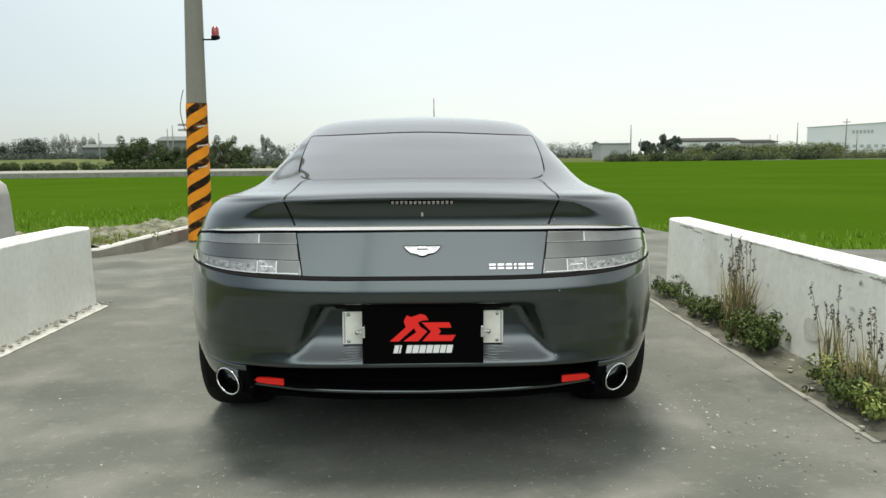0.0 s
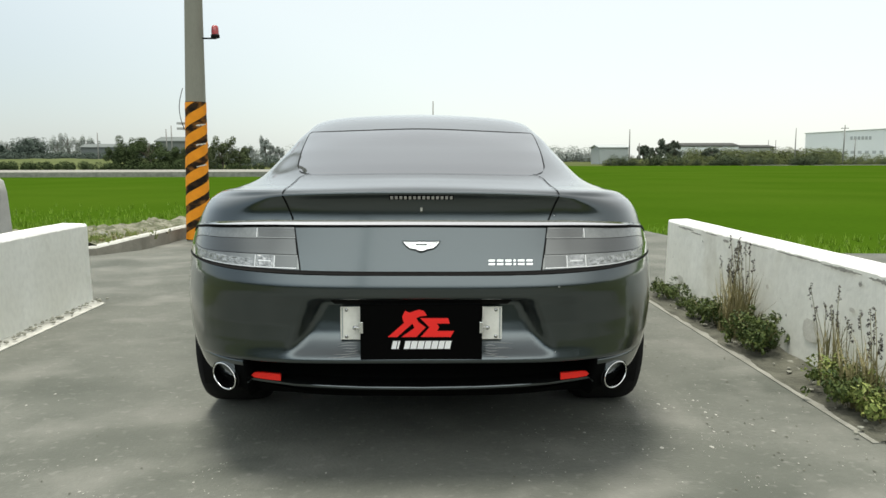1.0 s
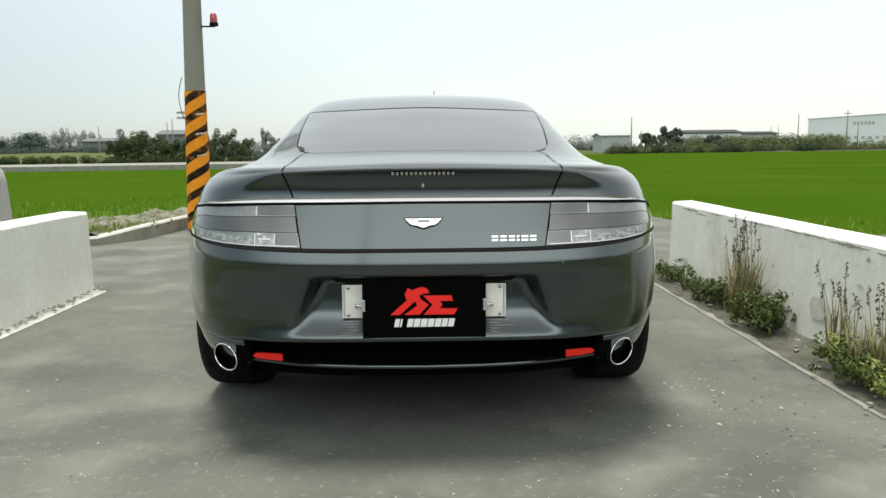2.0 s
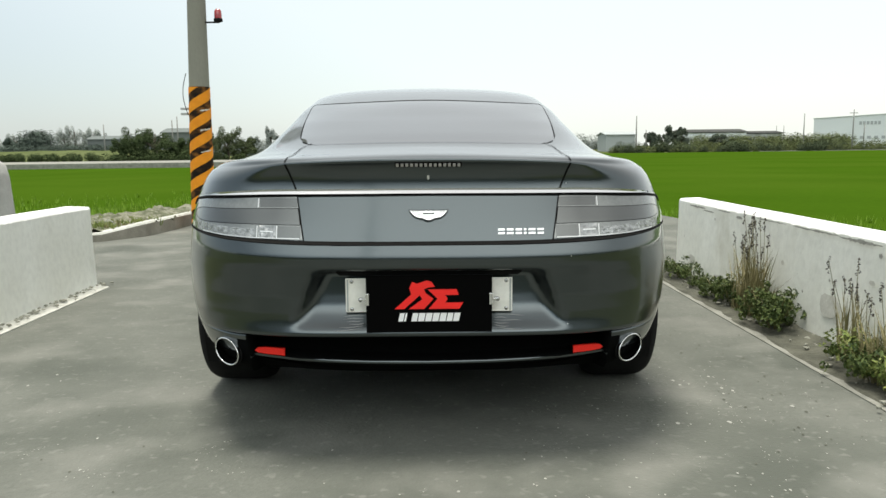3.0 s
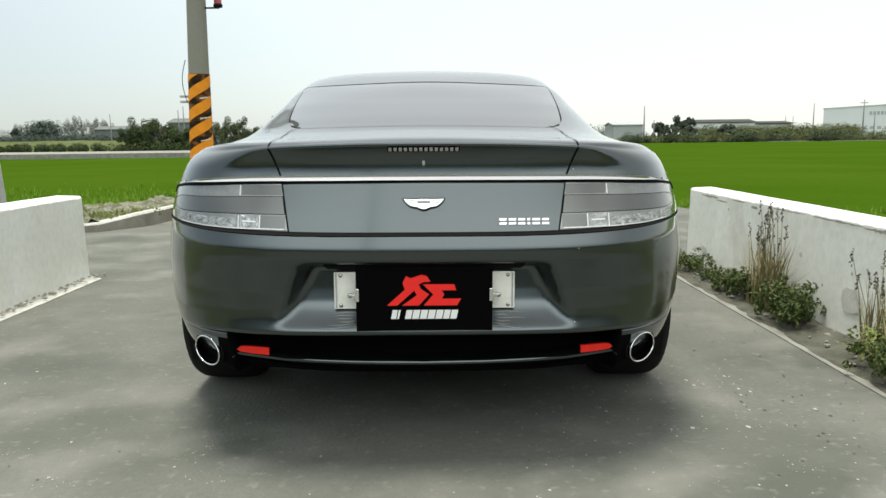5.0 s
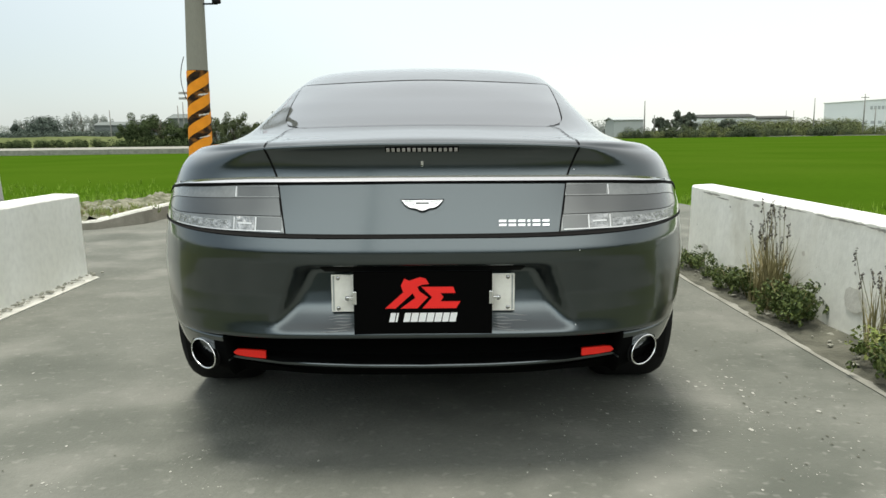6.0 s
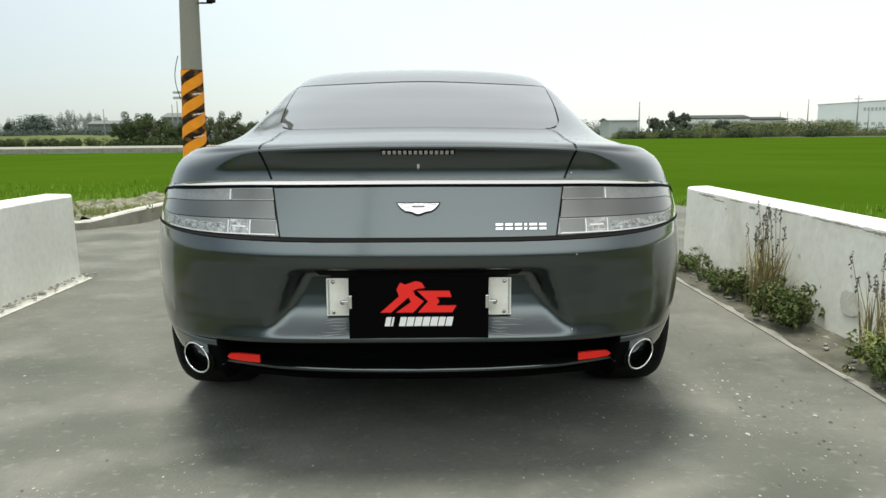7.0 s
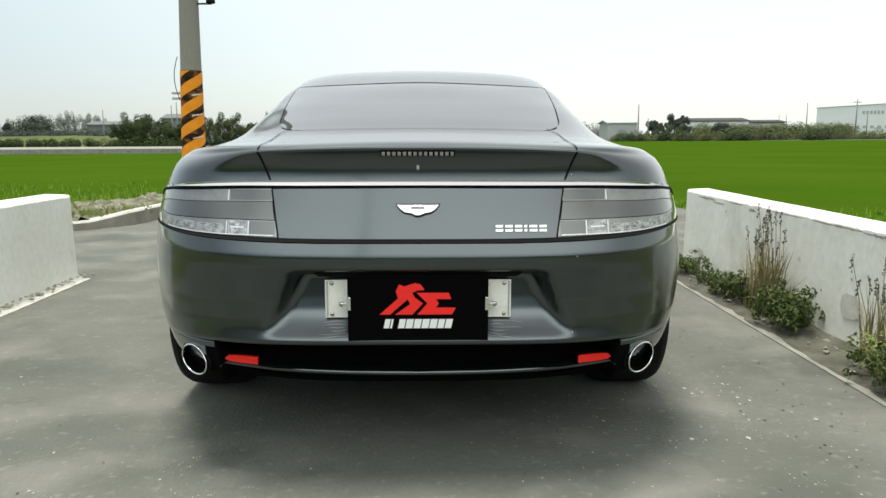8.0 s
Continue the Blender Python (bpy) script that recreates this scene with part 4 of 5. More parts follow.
def build_car():
    car = thing("car", "dark grey metallic four-door fastback car parked on the lane", "car")
    taus_rear = [i / 110 for i in range(111)]
    taus_side = [1 + i / 60 for i in range(1, 61)]
    taus_front = [2 + i / 30 for i in range(1, 31)]
    taus = taus_rear + taus_side + taus_front
    # lower body from the bumper's edge to the shoulder
    zs = [0.42, 0.425, 0.431, 0.438, 0.445] + [0.445 + (0.68 - 0.445) * i / 26 for i in range(1, 27)] + [0.685, 0.690, 0.695, 0.70, 0.706, 0.712, 0.72, 0.727] + [0.727 + 0.0015 * i for i in range(1, 38)] + [0.787, 0.795, 0.806, 0.826, 0.846, 0.866, 0.88, 0.893]
    shares = [0.05, 0.10, 0.14, 0.18, 0.26, 0.36, 0.48, 0.60, 0.72, 0.82, 0.90, 0.95, 1.0]
    rows = []
    for z in zs:
        rows.append([lower_point(t, min(z, 0.42 + (z - 0.42) * (shoulder_z(t) - 0.45) / 0.46 if t > 1.0 else z)) for t in taus])
    for s in shares:
        row = []
        for t in taus:
            top = shoulder_z(t)
            base = 0.893 if t <= 1 else 0.42 + (0.893 - 0.42) * (top - 0.45) / 0.46
            base = min(base, 0.893)
            row.append(lower_point(t, base + (top - base) * s))
        rows.append(row)
    bm = bmesh.new()
    grid(bm, mirrored(rows))
    bmesh.ops.recalc_face_normals(bm, faces=bm.faces[:])
    cut_arches(bm)
    part("body", bm, PAINT, car, "dark grey metallic painted body")
    # sills and lower nose
    bm = bmesh.new()
    side_t = [t for t in taus if t >= 0.98]
    rows = [[lower_point(t, z) for t in side_t] for z in (0.20, 0.24, 0.28, 0.32, 0.36, 0.39, 0.42)]
    grid(bm, rows)
    grid(bm, [[Vector((-p.x, p.y, p.z)) for p in row] for row in rows], flip=True)
    cut_arches(bm)
    part("sill", bm, PAINT, car)
    # rear valance
    bm = bmesh.new()
    heights = [0.262, 0.273, 0.28] + [0.284 + 0.003 * i for i in range(23)] + [0.355, 0.37, 0.385, 0.395, 0.400, 0.405, 0.410, 0.415, 0.42]
    rows, corner = [], []
    for z in heights:
        t_end = float(np.interp(0.634 / half_width(z), BODY_ARC[1], BODY_ARC[0]))
        rows.append([lower_point(t_end * i / 60, z) for i in range(61)])
        if z > 0.283:
            corner.append([lower_point(t_end + (0.982 - t_end) * i / 40, z) for i in range(41)])
    grid(bm, mirrored(rows))
    part("rear_valance", bm, VALANCE, car, "black lower valance")
    for s in (-1, 1):
        bm = bmesh.new()
        grid(bm, [[Vector((s * p.x, p.y, p.z)) for p in row] for row in corner])
        bmesh.ops.recalc_face_normals(bm, faces=bm.faces[:])
        for f in bm.faces:
            p = f.calc_center_median()
            f.material_index = 1 if (p.z < 0.352 and abs(p.x) < 0.80) or (p.z < 0.398 and abs(p.x) < 0.672) else 0
        part("bumper_corner", bm, [PAINT, VALANCE], car, "painted bumper corner with a black lower edge round the tailpipe")
    tail_line("valance_edge", [(-0.625, 0.334), (-0.615, 0.3405), (-0.45, 0.329), (-0.2, 0.3205), (0, 0.318), (0.2, 0.3205), (0.45, 0.329), (0.615, 0.3405), (0.625, 0.334)], 0.0025, 0.004, PAINT, car, "thin grey painted edge", n=60)
    # undertray rising to the valance, added to keep the road under the car dark
    bm = bmesh.new()
    grid(bm, [[Vector((x, y, z + 0.08 * (abs(x) / 0.71) ** 3)) for x in [0.71 * k / 10 for k in range(-10, 11)]] for y, z in ((0.15, 0.275), (0.25, 0.262), (0.33, 0.250), (0.45, 0.235), (0.70, 0.20), (1.2, 0.16), (4.6, 0.14), (4.85, 0.22))])
    part("undertray", smooth(bm), SOOT, car, "black undertray added to darken the road beneath")
    for wy, wz in WHEELS:
        for s in (-1, 1):
            bm = bmesh.new()
            grid(bm, [[Vector((s * x, wy + (ARCH + 0.004) * math.cos(a), wz + (ARCH + 0.004) * math.sin(a))) for a in [math.pi * (-0.15 + 1.3 * i / 24) for i in range(25)]] for x in (0.55, 0.93)])
            part("wheel_well", bm, BLACK_PLASTIC, car)
    # upper body
    vs = [i / 7 for i in range(0, 49)] + [6.97]
    bm = bmesh.new()
    grid(bm, mirrored([[upper_point(t, v) for t in taus] for v in vs]))
    bmesh.ops.recalc_face_normals(bm, faces=bm.faces[:])
    part("upper_body", bm, PAINT, car, "dark grey metallic roof, pillars, boot lid and bonnet")

    # rear window: dark seal, then glass
    def window_edge(v):
        k = (v - 3.0) / 2.0
        x = 0.496 + 0.040 * k + 0.014 * math.sin(k * math.pi)
        return x

    def rear_glass(v0, v1, grow, out, flat, name, mat, label):
        bm = bmesh.new()
        rows = []
        n = 26
        for j, v in enumerate([v0, v0 + 0.008] + [v0 + 0.008 + (v1 - v0 - 0.008) * i / n for i in range(1, n + 1)]):
            x = window_edge(v) + grow
            k = max(0.0, 1 - (v - v0) / 0.30)
            x -= 0.07 * k ** 2.2
            k = max(0.0, 1 - (v1 - v) / 0.06)
            x -= 0.012 * k ** 2
            te = tau_at_x(x, v)
            row = [upper_proud(te * i / 30, v, out * step(-0.15, 0.5, v - v0) + flat * (i / 30) ** 5 * step(0.0, 0.35, v - v0) if j else 0.0003) for i in range(31)]
            rows.append(row)
        grid(bm, mirrored(rows))
        bmesh.ops.recalc_face_normals(bm, faces=bm.faces[:])
        return part(name, bm, mat, car, label)

    rear_glass(3.08, 5.0, 0.010, 0.0015, 0.002, "rear_window_seal", GAP, "thin black window seal")
    rear_glass(2.96, 4.90, 0.0, 0.004, 0.0042, "rear_window", GLASS_DARK, "dark tinted rear window reflecting the sky")

    # side windows and windscreen
    for s in (-1, 1):
        for out, g, name, mat in ((0.0015, 0.0, "side_window_seal", GAP), (0.004, 0.022, "side_window", GLASS_DARK)):
            bm = bmesh.new()
            rows = []
            for j in range(15):
                k = j / 14
                v = 3.12 + g * 3 + (1.56 - g * 6) * k
                t0 = 1.10 + 0.06 * (v - 3.12) + g + 0.10 * max(0.0, 1 - k / 0.3) ** 2
                t1 = 2.02 - g
                rows.append([upper_proud(t0 + (t1 - t0) * i / 40, v, out) for i in range(41)])
            grid(bm, [[Vector((s * p.x, p.y, p.z)) for p in row] for row in rows])
            bmesh.ops.recalc_face_normals(bm, faces=bm.faces[:])
            part(name, bm, mat, car)
    bm = bmesh.new()
    rows = [[upper_proud(3 - 0.62 * i / 20, 3.05 + 1.9 * j / 14, 0.004) for i in range(21)] for j in range(15)]
    grid(bm, [[Vector((-p.x, p.y, p.z)) for p in row[:0:-1]] + row for row in rows])
    bmesh.ops.recalc_face_normals(bm, faces=bm.faces[:])
    part("windscreen", bm, GLASS_DARK, car)

    # seams of the boot lid on the deck
    for s in (-1, 1):
        bm = bmesh.new()
        rows = []
        for i in range(25):
            v = 3.05 * i / 24
            k = max(0.0, (v - 2.7) / 0.35)
            x = 0.490 - 0.006 * min(1.0, v / 2.7) - 0.034 * k ** 2
            rows.append([upper_proud(tau_at_x(x + d, v), v, 0.002) for d in (-0.0018, 0.0018)])
        grid(bm, [[Vector((s * p.x, p.y, p.z)) for p in row] for row in rows])
        part("boot_seam", bm, GAP, car, "dark gap of the boot lid")
        tail_line("boot_seam", [(s * 0.452, 0.912), (s * 0.471, 0.958), (s * 0.488, 1.001)], 0.003, 0.002, GAP, car, "dark gap of the boot lid", n=16)
    tail_line("bumper_seam", [(0.905 * k / 24, seam_z(0.905 * k / 24) + 0.0012) for k in range(-24, 25)], 0.0034, 0.0042, GAP, car, "dark gap above the bumper", n=120)
    tail_line("strip_seam", [(-0.90, 0.846), (-0.86, 0.872), (-0.8, 0.882), (-0.6, 0.8905), (-0.4, 0.8945), (0, 0.8965), (0.4, 0.8945), (0.6, 0.8905), (0.8, 0.882), (0.86, 0.872), (0.90, 0.846)], 0.0036, 0.006, GAP, car, "dark line under the chrome strip", n=120)

    def strip(u, v):
        x = -0.80 + 1.60 * u
        k = abs(x) / 0.80
        mid = 0.9065 - 0.005 * k ** 2 - 0.012 * k ** 6
        return x, mid + (v - 0.5) * 0.017 * (1 - 0.75 * k ** 8)
    tail_patch("chrome_strip", strip, 90, 4, 0.012, CHROME, car, "bright chrome strip across the tail", tip=0.008)
    for s in (-1, 1):
        build_tail_lamp(car, s)
        build_tailpipe(car, s)
        build_reflector(car, s)
        for wy, wz in WHEELS:
            build_wheel(car, s, wy, wz)
    build_plate(car)
    build_badges(car)
    car.matrix_basis = pose(0, 0, 0.003, *CAR_LEAN)
    return car


LAMP_EDGE = material("lamp_pale_edge", (0.62, 0.63, 0.63), 0.3, 0.5)
SCUFF = material("scratched_paint", (0.24, 0.25, 0.245), 0.5, 0.3)
BADGE = material("polished_white_metal", (0.93, 0.94, 0.94), 0.3, 0.55)
VALANCE = material("valance_black", (0.0025, 0.0028, 0.0028), 0.85, second=(0.004, 0.0042, 0.0042), size=60, spec=0.03)
build_car()


# ---- weeds and litter at the parapets ----
def leaf_cloud(bm, rng, centre, radius, count, size, flat=0.6, up=0.0):
    """Small leaves scattered through an uneven ball, denser towards its skin."""
    cx, cy, cz = centre
    for _ in range(count):
        d = Vector((rng.gauss(0, 1), rng.gauss(0, 1), rng.gauss(0, 1))).normalized()
        r = rng.uniform(0.45, 1.0) ** 0.6
        p = Vector((cx + d.x * radius[0] * r, cy + d.y * radius[1] * r, cz + d.z * radius[2] * r))
        s = size * rng.uniform(0.6, 1.3)
        n = (d + Vector((rng.uniform(-0.8, 0.8), rng.uniform(-0.8, 0.8), rng.uniform(-0.2, 1.0) * flat + up))).normalized()
        a = n.orthogonal().normalized()
        a = Matrix.Rotation(rng.uniform(0, math.tau), 3, n) @ a
        b = n.cross(a)
        q = [bm.verts.new(p + a * s), bm.verts.new(p + b * s * 0.5 + n * s * 0.12), bm.verts.new(p - a * s), bm.verts.new(p - b * s * 0.5 + n * s * 0.12)]
        bm.faces.new(q)


def leafy_weed(x, y, w, depth, h, seed, n=260, size=0.0115, mat=WEED):
    t = thing("weed", "low dark green leafy weed at the foot of the parapet", "weed", "weeds at the parapet", at=(x, y, 0.02))
    rng = random.Random(seed)
    bm = bmesh.new()
    for k in range(16):
        c = (rng.uniform(-0.6, 0.6) * w * 0.5, rng.uniform(-0.6, 0.6) * depth * 0.5, h * rng.uniform(0.25, 0.72))
        leaf_cloud(bm, rng, c, (w * rng.uniform(0.14, 0.3), depth * rng.uniform(0.14, 0.3), h * rng.uniform(0.15, 0.32)), n // 10, size * rng.uniform(0.7, 1.25))
    for k in range(22):
        a, r = rng.uniform(0, math.tau), rng.uniform(0.5, 1.15)
        c = (math.cos(a) * r * w * 0.5, math.sin(a) * r * depth * 0.55, h * rng.uniform(0.1, 1.25) * (1.15 - 0.6 * r))
        leaf_cloud(bm, rng, c, (w * 0.07, depth * 0.06, h * 0.12), max(6, n // 60), size * rng.uniform(0.7, 1.4))
    for v in bm.verts:
        v.co.z = max(0.002, v.co.z)
    part("leaves", bm, mat, t)
    bm = bmesh.new()
    for k in range(10):
        a = rng.uniform(0, math.tau)
        e = Vector((math.cos(a) * w * 0.35, math.sin(a) * depth * 0.35, h * rng.uniform(0.5, 0.85)))
        tube(bm, [(e.x * 0.15, e.y * 0.15, -0.01), (e.x * 0.6, e.y * 0.6, e.z * 0.6), tuple(e)], [0.003, 0.0025, 0.0015], 5)
    tagged(part("stems", bm, DRY, t), kind="stuff")


def dry_grass(x, y, w, h, seed, blades=160, heads=14, lean=0.0, tall=1.0):
    t = thing("dry_grass", "dry straw-coloured grass tuft with dark seed heads against the parapet", "grass", "weeds at the parapet", at=(x, y, 0.02))
    rng = random.Random(seed)
    bm = bmesh.new()
    for k in range(blades):
        a = rng.uniform(0, math.tau)
        r = rng.uniform(0.1, 1.0) * w * 0.5
        hh = h * rng.uniform(0.25, 0.7)
        bx, by = rng.uniform(-0.3, 0.3) * w * 0.5, rng.uniform(-0.3, 0.3) * w
        tip = Vector((bx + math.cos(a) * r * 0.5, by + math.sin(a) * r * 1.3, hh))
        mid = Vector((bx + math.cos(a) * r * 0.15, by + math.sin(a) * r * 0.5, hh * 0.6))
        sx, sy = -math.sin(a) * 0.003, math.cos(a) * 0.003
        q = [(bx - sx, by - sy, -0.005), (bx + sx, by + sy, -0.005), (mid.x + sx, mid.y + sy, mid.z), (mid.x - sx, mid.y - sy, mid.z)]
        vs = [bm.verts.new(p) for p in q]
        bm.faces.new(vs)
        bm.faces.new([vs[3], vs[2], bm.verts.new(tip)])
    part("blades", bm, DRY, t)
    stems, seeds = bmesh.new(), bmesh.new()
    for k in range(heads):
        bx, by = rng.uniform(-0.25, 0.15) * w * 0.3, rng.uniform(-0.4, 0.4) * w
        hh = h * rng.uniform(0.62, 1.0) * tall
        dx, dy = rng.uniform(-0.05, 0.03), rng.uniform(-0.10, 0.10) + lean
        top = Vector((bx + dx, by + dy, hh))
        tube(stems, [(bx, by, 0), (bx + dx * 0.4, by + dy * 0.4, hh * 0.6), tuple(top)], [0.0022, 0.0018, 0.0012], 5, cap=False)
        for j in range(7):
            a, o = rng.uniform(0, math.tau), rng.uniform(0.002, 0.014)
            c = top + Vector((math.cos(a) * o * 0.6, math.sin(a) * o, 0.012 - 0.012 * j))
            leaf_cloud(seeds, rng, tuple(c), (0.004, 0.006, 0.009), 5, 0.0065)
    tagged(part("stalks", stems, DRY, t), kind="stuff")
    part("seed_heads", seeds, SEED, t, "dark dry seed heads")


leafy_weed(1.98, 3.25, 0.26, 0.60, 0.15, 1, 800)
leafy_weed(1.99, 2.84, 0.16, 0.30, 0.07, 9, 160)
leafy_weed(1.97, 2.50, 0.24, 0.34, 0.17, 2, 800)
dry_grass(1.99, 2.04, 0.46, 0.62, 3, 210, 24)
dry_grass(2.00, 1.90, 0.34, 0.34, 15, 160, 0)
leafy_weed(1.97, 2.26, 0.20, 0.26, 0.20, 17, 500)
leafy_weed(2.00, 1.95, 0.20, 0.40, 0.14, 12, 240)
leafy_weed(1.95, 1.66, 0.28, 0.44, 0.25, 4, 1700)
dry_grass(2.03, 1.02, 0.26, 0.50, 5, 50, 10, lean=0.03)
leafy_weed(1.94, 0.70, 0.30, 0.46, 0.20, 6, 900)
leafy_weed(1.96, 0.47, 0.26, 0.40, 0.18, 16, 500, size=0.014, mat=WEED_PALE)
leafy_weed(1.96, 0.87, 0.24, 0.30, 0.22, 13, 300, mat=WEED_PALE)
dry_grass(1.97, 0.66, 0.36, 0.46, 7, 130, 10)


def litter(name, spots, mat, label, category, lift):
    """Many small flat scraps lying about, in one mesh."""
    rng = random.Random(17)
    bm = bmesh.new()
    for x, y, s in spots:
        a0 = rng.uniform(0, math.tau)
        vs = []
        for k in range(6):
            a = a0 + k * math.tau / 6
            r = s * rng.uniform(0.5, 1.1)
            vs.append(bm.verts.new((x + 0.8 * r * math.cos(a), y + 1.25 * r * math.sin(a), lift)))
        bm.faces.new(vs)
    return tagged(part(name, bm, mat), label, category, kind="stuff")


def pebbles(name, spots, mat, label, category):
    """Many small stones in one mesh."""
    rng = random.Random(23)
    bm = bmesh.new()
    for x, y, z, s in spots:
        b = bmesh.new()
        bmesh.ops.create_icosphere(b, subdivisions=1, radius=s)
        k = (rng.uniform(0.7, 1.4), rng.uniform(0.7, 1.4), rng.uniform(0.4, 0.9))
        for v in b.verts:
            j = rng.uniform(0.75, 1.2)
            v.co = Vector((x + v.co.x * k[0] * j, y + v.co.y * k[1] * j, z + v.co.z * k[2] * j))
        join(bm, b)
    return tagged(part(name, bm, mat), label, category, kind="stuff")


rng = random.Random(31)
flecks = [(1.20 + rng.gauss(0, 0.22), 0.62 + rng.gauss(0, 0.22), 0.002 + 0.011 * rng.random() ** 2) for _ in range(40)]
flecks += [(rng.uniform(0.3, 1.75), rng.uniform(-1.3, 1.0), 0.0015 + 0.0055 * rng.random() ** 3) for _ in range(420)]
flecks += [(rng.uniform(-2.3, 0.3), rng.uniform(-1.3, 1.2), 0.002 + 0.007 * rng.random() ** 3) for _ in range(160)]
FLECK = material("pale_scuff", (0.42, 0.42, 0.38), 0.85, second=(0.27, 0.27, 0.24), size=60, amount=0.8)
for _ in range(46):
    cx, cy, spread = rng.uniform(-2.0, 1.7), rng.uniform(-1.3, 0.4), rng.uniform(0.02, 0.09)
    flecks += [(cx + rng.gauss(0, spread), cy + rng.gauss(0, spread), 0.0008 + 0.0035 * rng.random() ** 2) for _ in range(26)]
litter("flecks", flecks, FLECK, "pale chips and scuffs scattered on the lane", "litter", 0.002)
dark = [(rng.uniform(-2.3, 1.75), rng.uniform(-1.2, 2.4), rng.uniform(0.003, 0.007)) for _ in range(80)]
dark += [(rng.uniform(1.2, 1.8), rng.uniform(0.0, 2.6), rng.uniform(0.003, 0.009)) for _ in range(60)]
litter("crumbs", dark, TRODDEN, "dark crumbs of earth scattered on the lane", "litter", 0.003)
grit = []
for _ in range(330):
    y = rng.uniform(-0.5, 3.8)
    grit.append((2.11 - abs(rng.gauss(0, 0.10)), y, 0.024, rng.uniform(0.004, 0.016)))
for _ in range(160):
    y = rng.uniform(0.8, 3.45)
    grit.append((-2.61 + abs(rng.gauss(0, 0.035)), y, 0.022, rng.uniform(0.004, 0.015)))
pebbles("grit", grit, STONE, "grit and crumbled mortar along the parapets", "grit")
stones = []
for _ in range(1700):
    x = rng.uniform(-7.0, -3.1)
    y = kerb_y(x) + 0.2 + abs(rng.gauss(0, 1.2))
    if y < near_left(x) + 0.8:
        if x < float(np.interp(y, [p[1] for p in KERB], [p[0] for p in KERB])) - 0.22:
            stones.append((x, y, bank_z(x, y) + 0.02, 0.012 + 0.075 * rng.random() ** 2.5))
pebbles("bank_stones", stones, STONE, "pale broken stones on the bank", "stones")

# thin grass on the bank and along the paddy's edge
def grass_tufts(name, spots, mat, label, seed):
    """Tufts of thin blades, many in one mesh."""
    rng = random.Random(seed)
    verts, faces = [], []
    for x, y, z, h in spots:
        for k in range(9):
            a = rng.uniform(0, math.tau)
            r, hh, wd = h * rng.uniform(0.2, 0.7), h * rng.uniform(0.5, 1.1), 0.004 + 0.003 * rng.random()
            dx, dy = math.cos(a), math.sin(a)
            i = len(verts)
            bx, by = x + rng.uniform(-0.03, 0.03), y + rng.uniform(-0.03, 0.03)
            verts += [(bx - wd, by, z - 0.03), (bx + wd, by, z - 0.03), (bx + dx * r * 0.4 + wd * 0.7, by + dy * r * 0.4, z + hh * 0.7), (bx + dx * r * 0.4 - wd * 0.7, by + dy * r * 0.4, z + hh * 0.7), (bx + dx * r, by + dy * r, z + hh)]
            faces += [(i, i + 1, i + 2, i + 3), (i + 3, i + 2, i + 4)]
    me = bpy.data.meshes.new(name)
    me.from_pydata(verts, [], faces)
    me.materials.append(mat)
    return tagged(new(name, me), label, "grass", kind="stuff")


tufts, straw = [], []
for _ in range(900):
    x = rng.uniform(-8.0, -3.2)
    y = kerb_y(x) + 0.15 + abs(rng.gauss(0, 1.6))
    if y < near_left(x) + 0.3 and noise.noise((x * 1.1, y * 1.1, 6)) > -0.05:
        (tufts if rng.random() < 0.8 else straw).append((x, y, bank_z(x, y) + 0.03, rng.uniform(0.04, 0.12)))
grass_tufts("bank_grass", tufts, WEED_PALE, "thin green grass growing on the bank", 61)
grass_tufts("bank_grass", straw, DRY, "dry straw on the bank", 62)

# ragged chips of lost whitewash on the parapet
for y, z, w, h in ((3.28, 0.562, 0.34, 0.010), (3.05, 0.545, 0.22, 0.006), (2.50, 0.550, 0.10, 0.012), (1.52, 0.572, 0.50, 0.006), (1.10, 0.566, 0.36, 0.010), (0.72, 0.560, 0.30, 0.012), (2.92, 0.50, 0.018, 0.010), (3.55, 0.30, 0.012, 0.010), (1.35, 0.33, 0.016, 0.012), (1.62, 0.22, 0.014, 0.010), (2.05, 0.572, 0.42, 0.004), (2.75, 0.570, 0.24, 0.005), (0.40, 0.566, 0.24, 0.008), (0.93, 0.52, 0.03, 0.016)):
    bm = bmesh.new()
    crng = random.Random(int(y * 100))
    n = 26
    up, low = [], []
    for k in range(n + 1):
        e = math.sin(math.pi * (k + 0.4) / (n + 0.8)) ** 0.6
        yy = y + w * (k / n - 0.5)
        up.append((2.0905, yy, z + 0.016 + h * e * crng.uniform(0.3, 1.2)))
        low.append((2.0905, yy, z + 0.016 - h * e * crng.uniform(0.3, 1.2)))
    grid(bm, [up, low])
    tagged(part("paint_chip", bm, FLAKE), "grey patch where the whitewash has flaked off", "paint chip", "chips on the parapet", kind="structure")


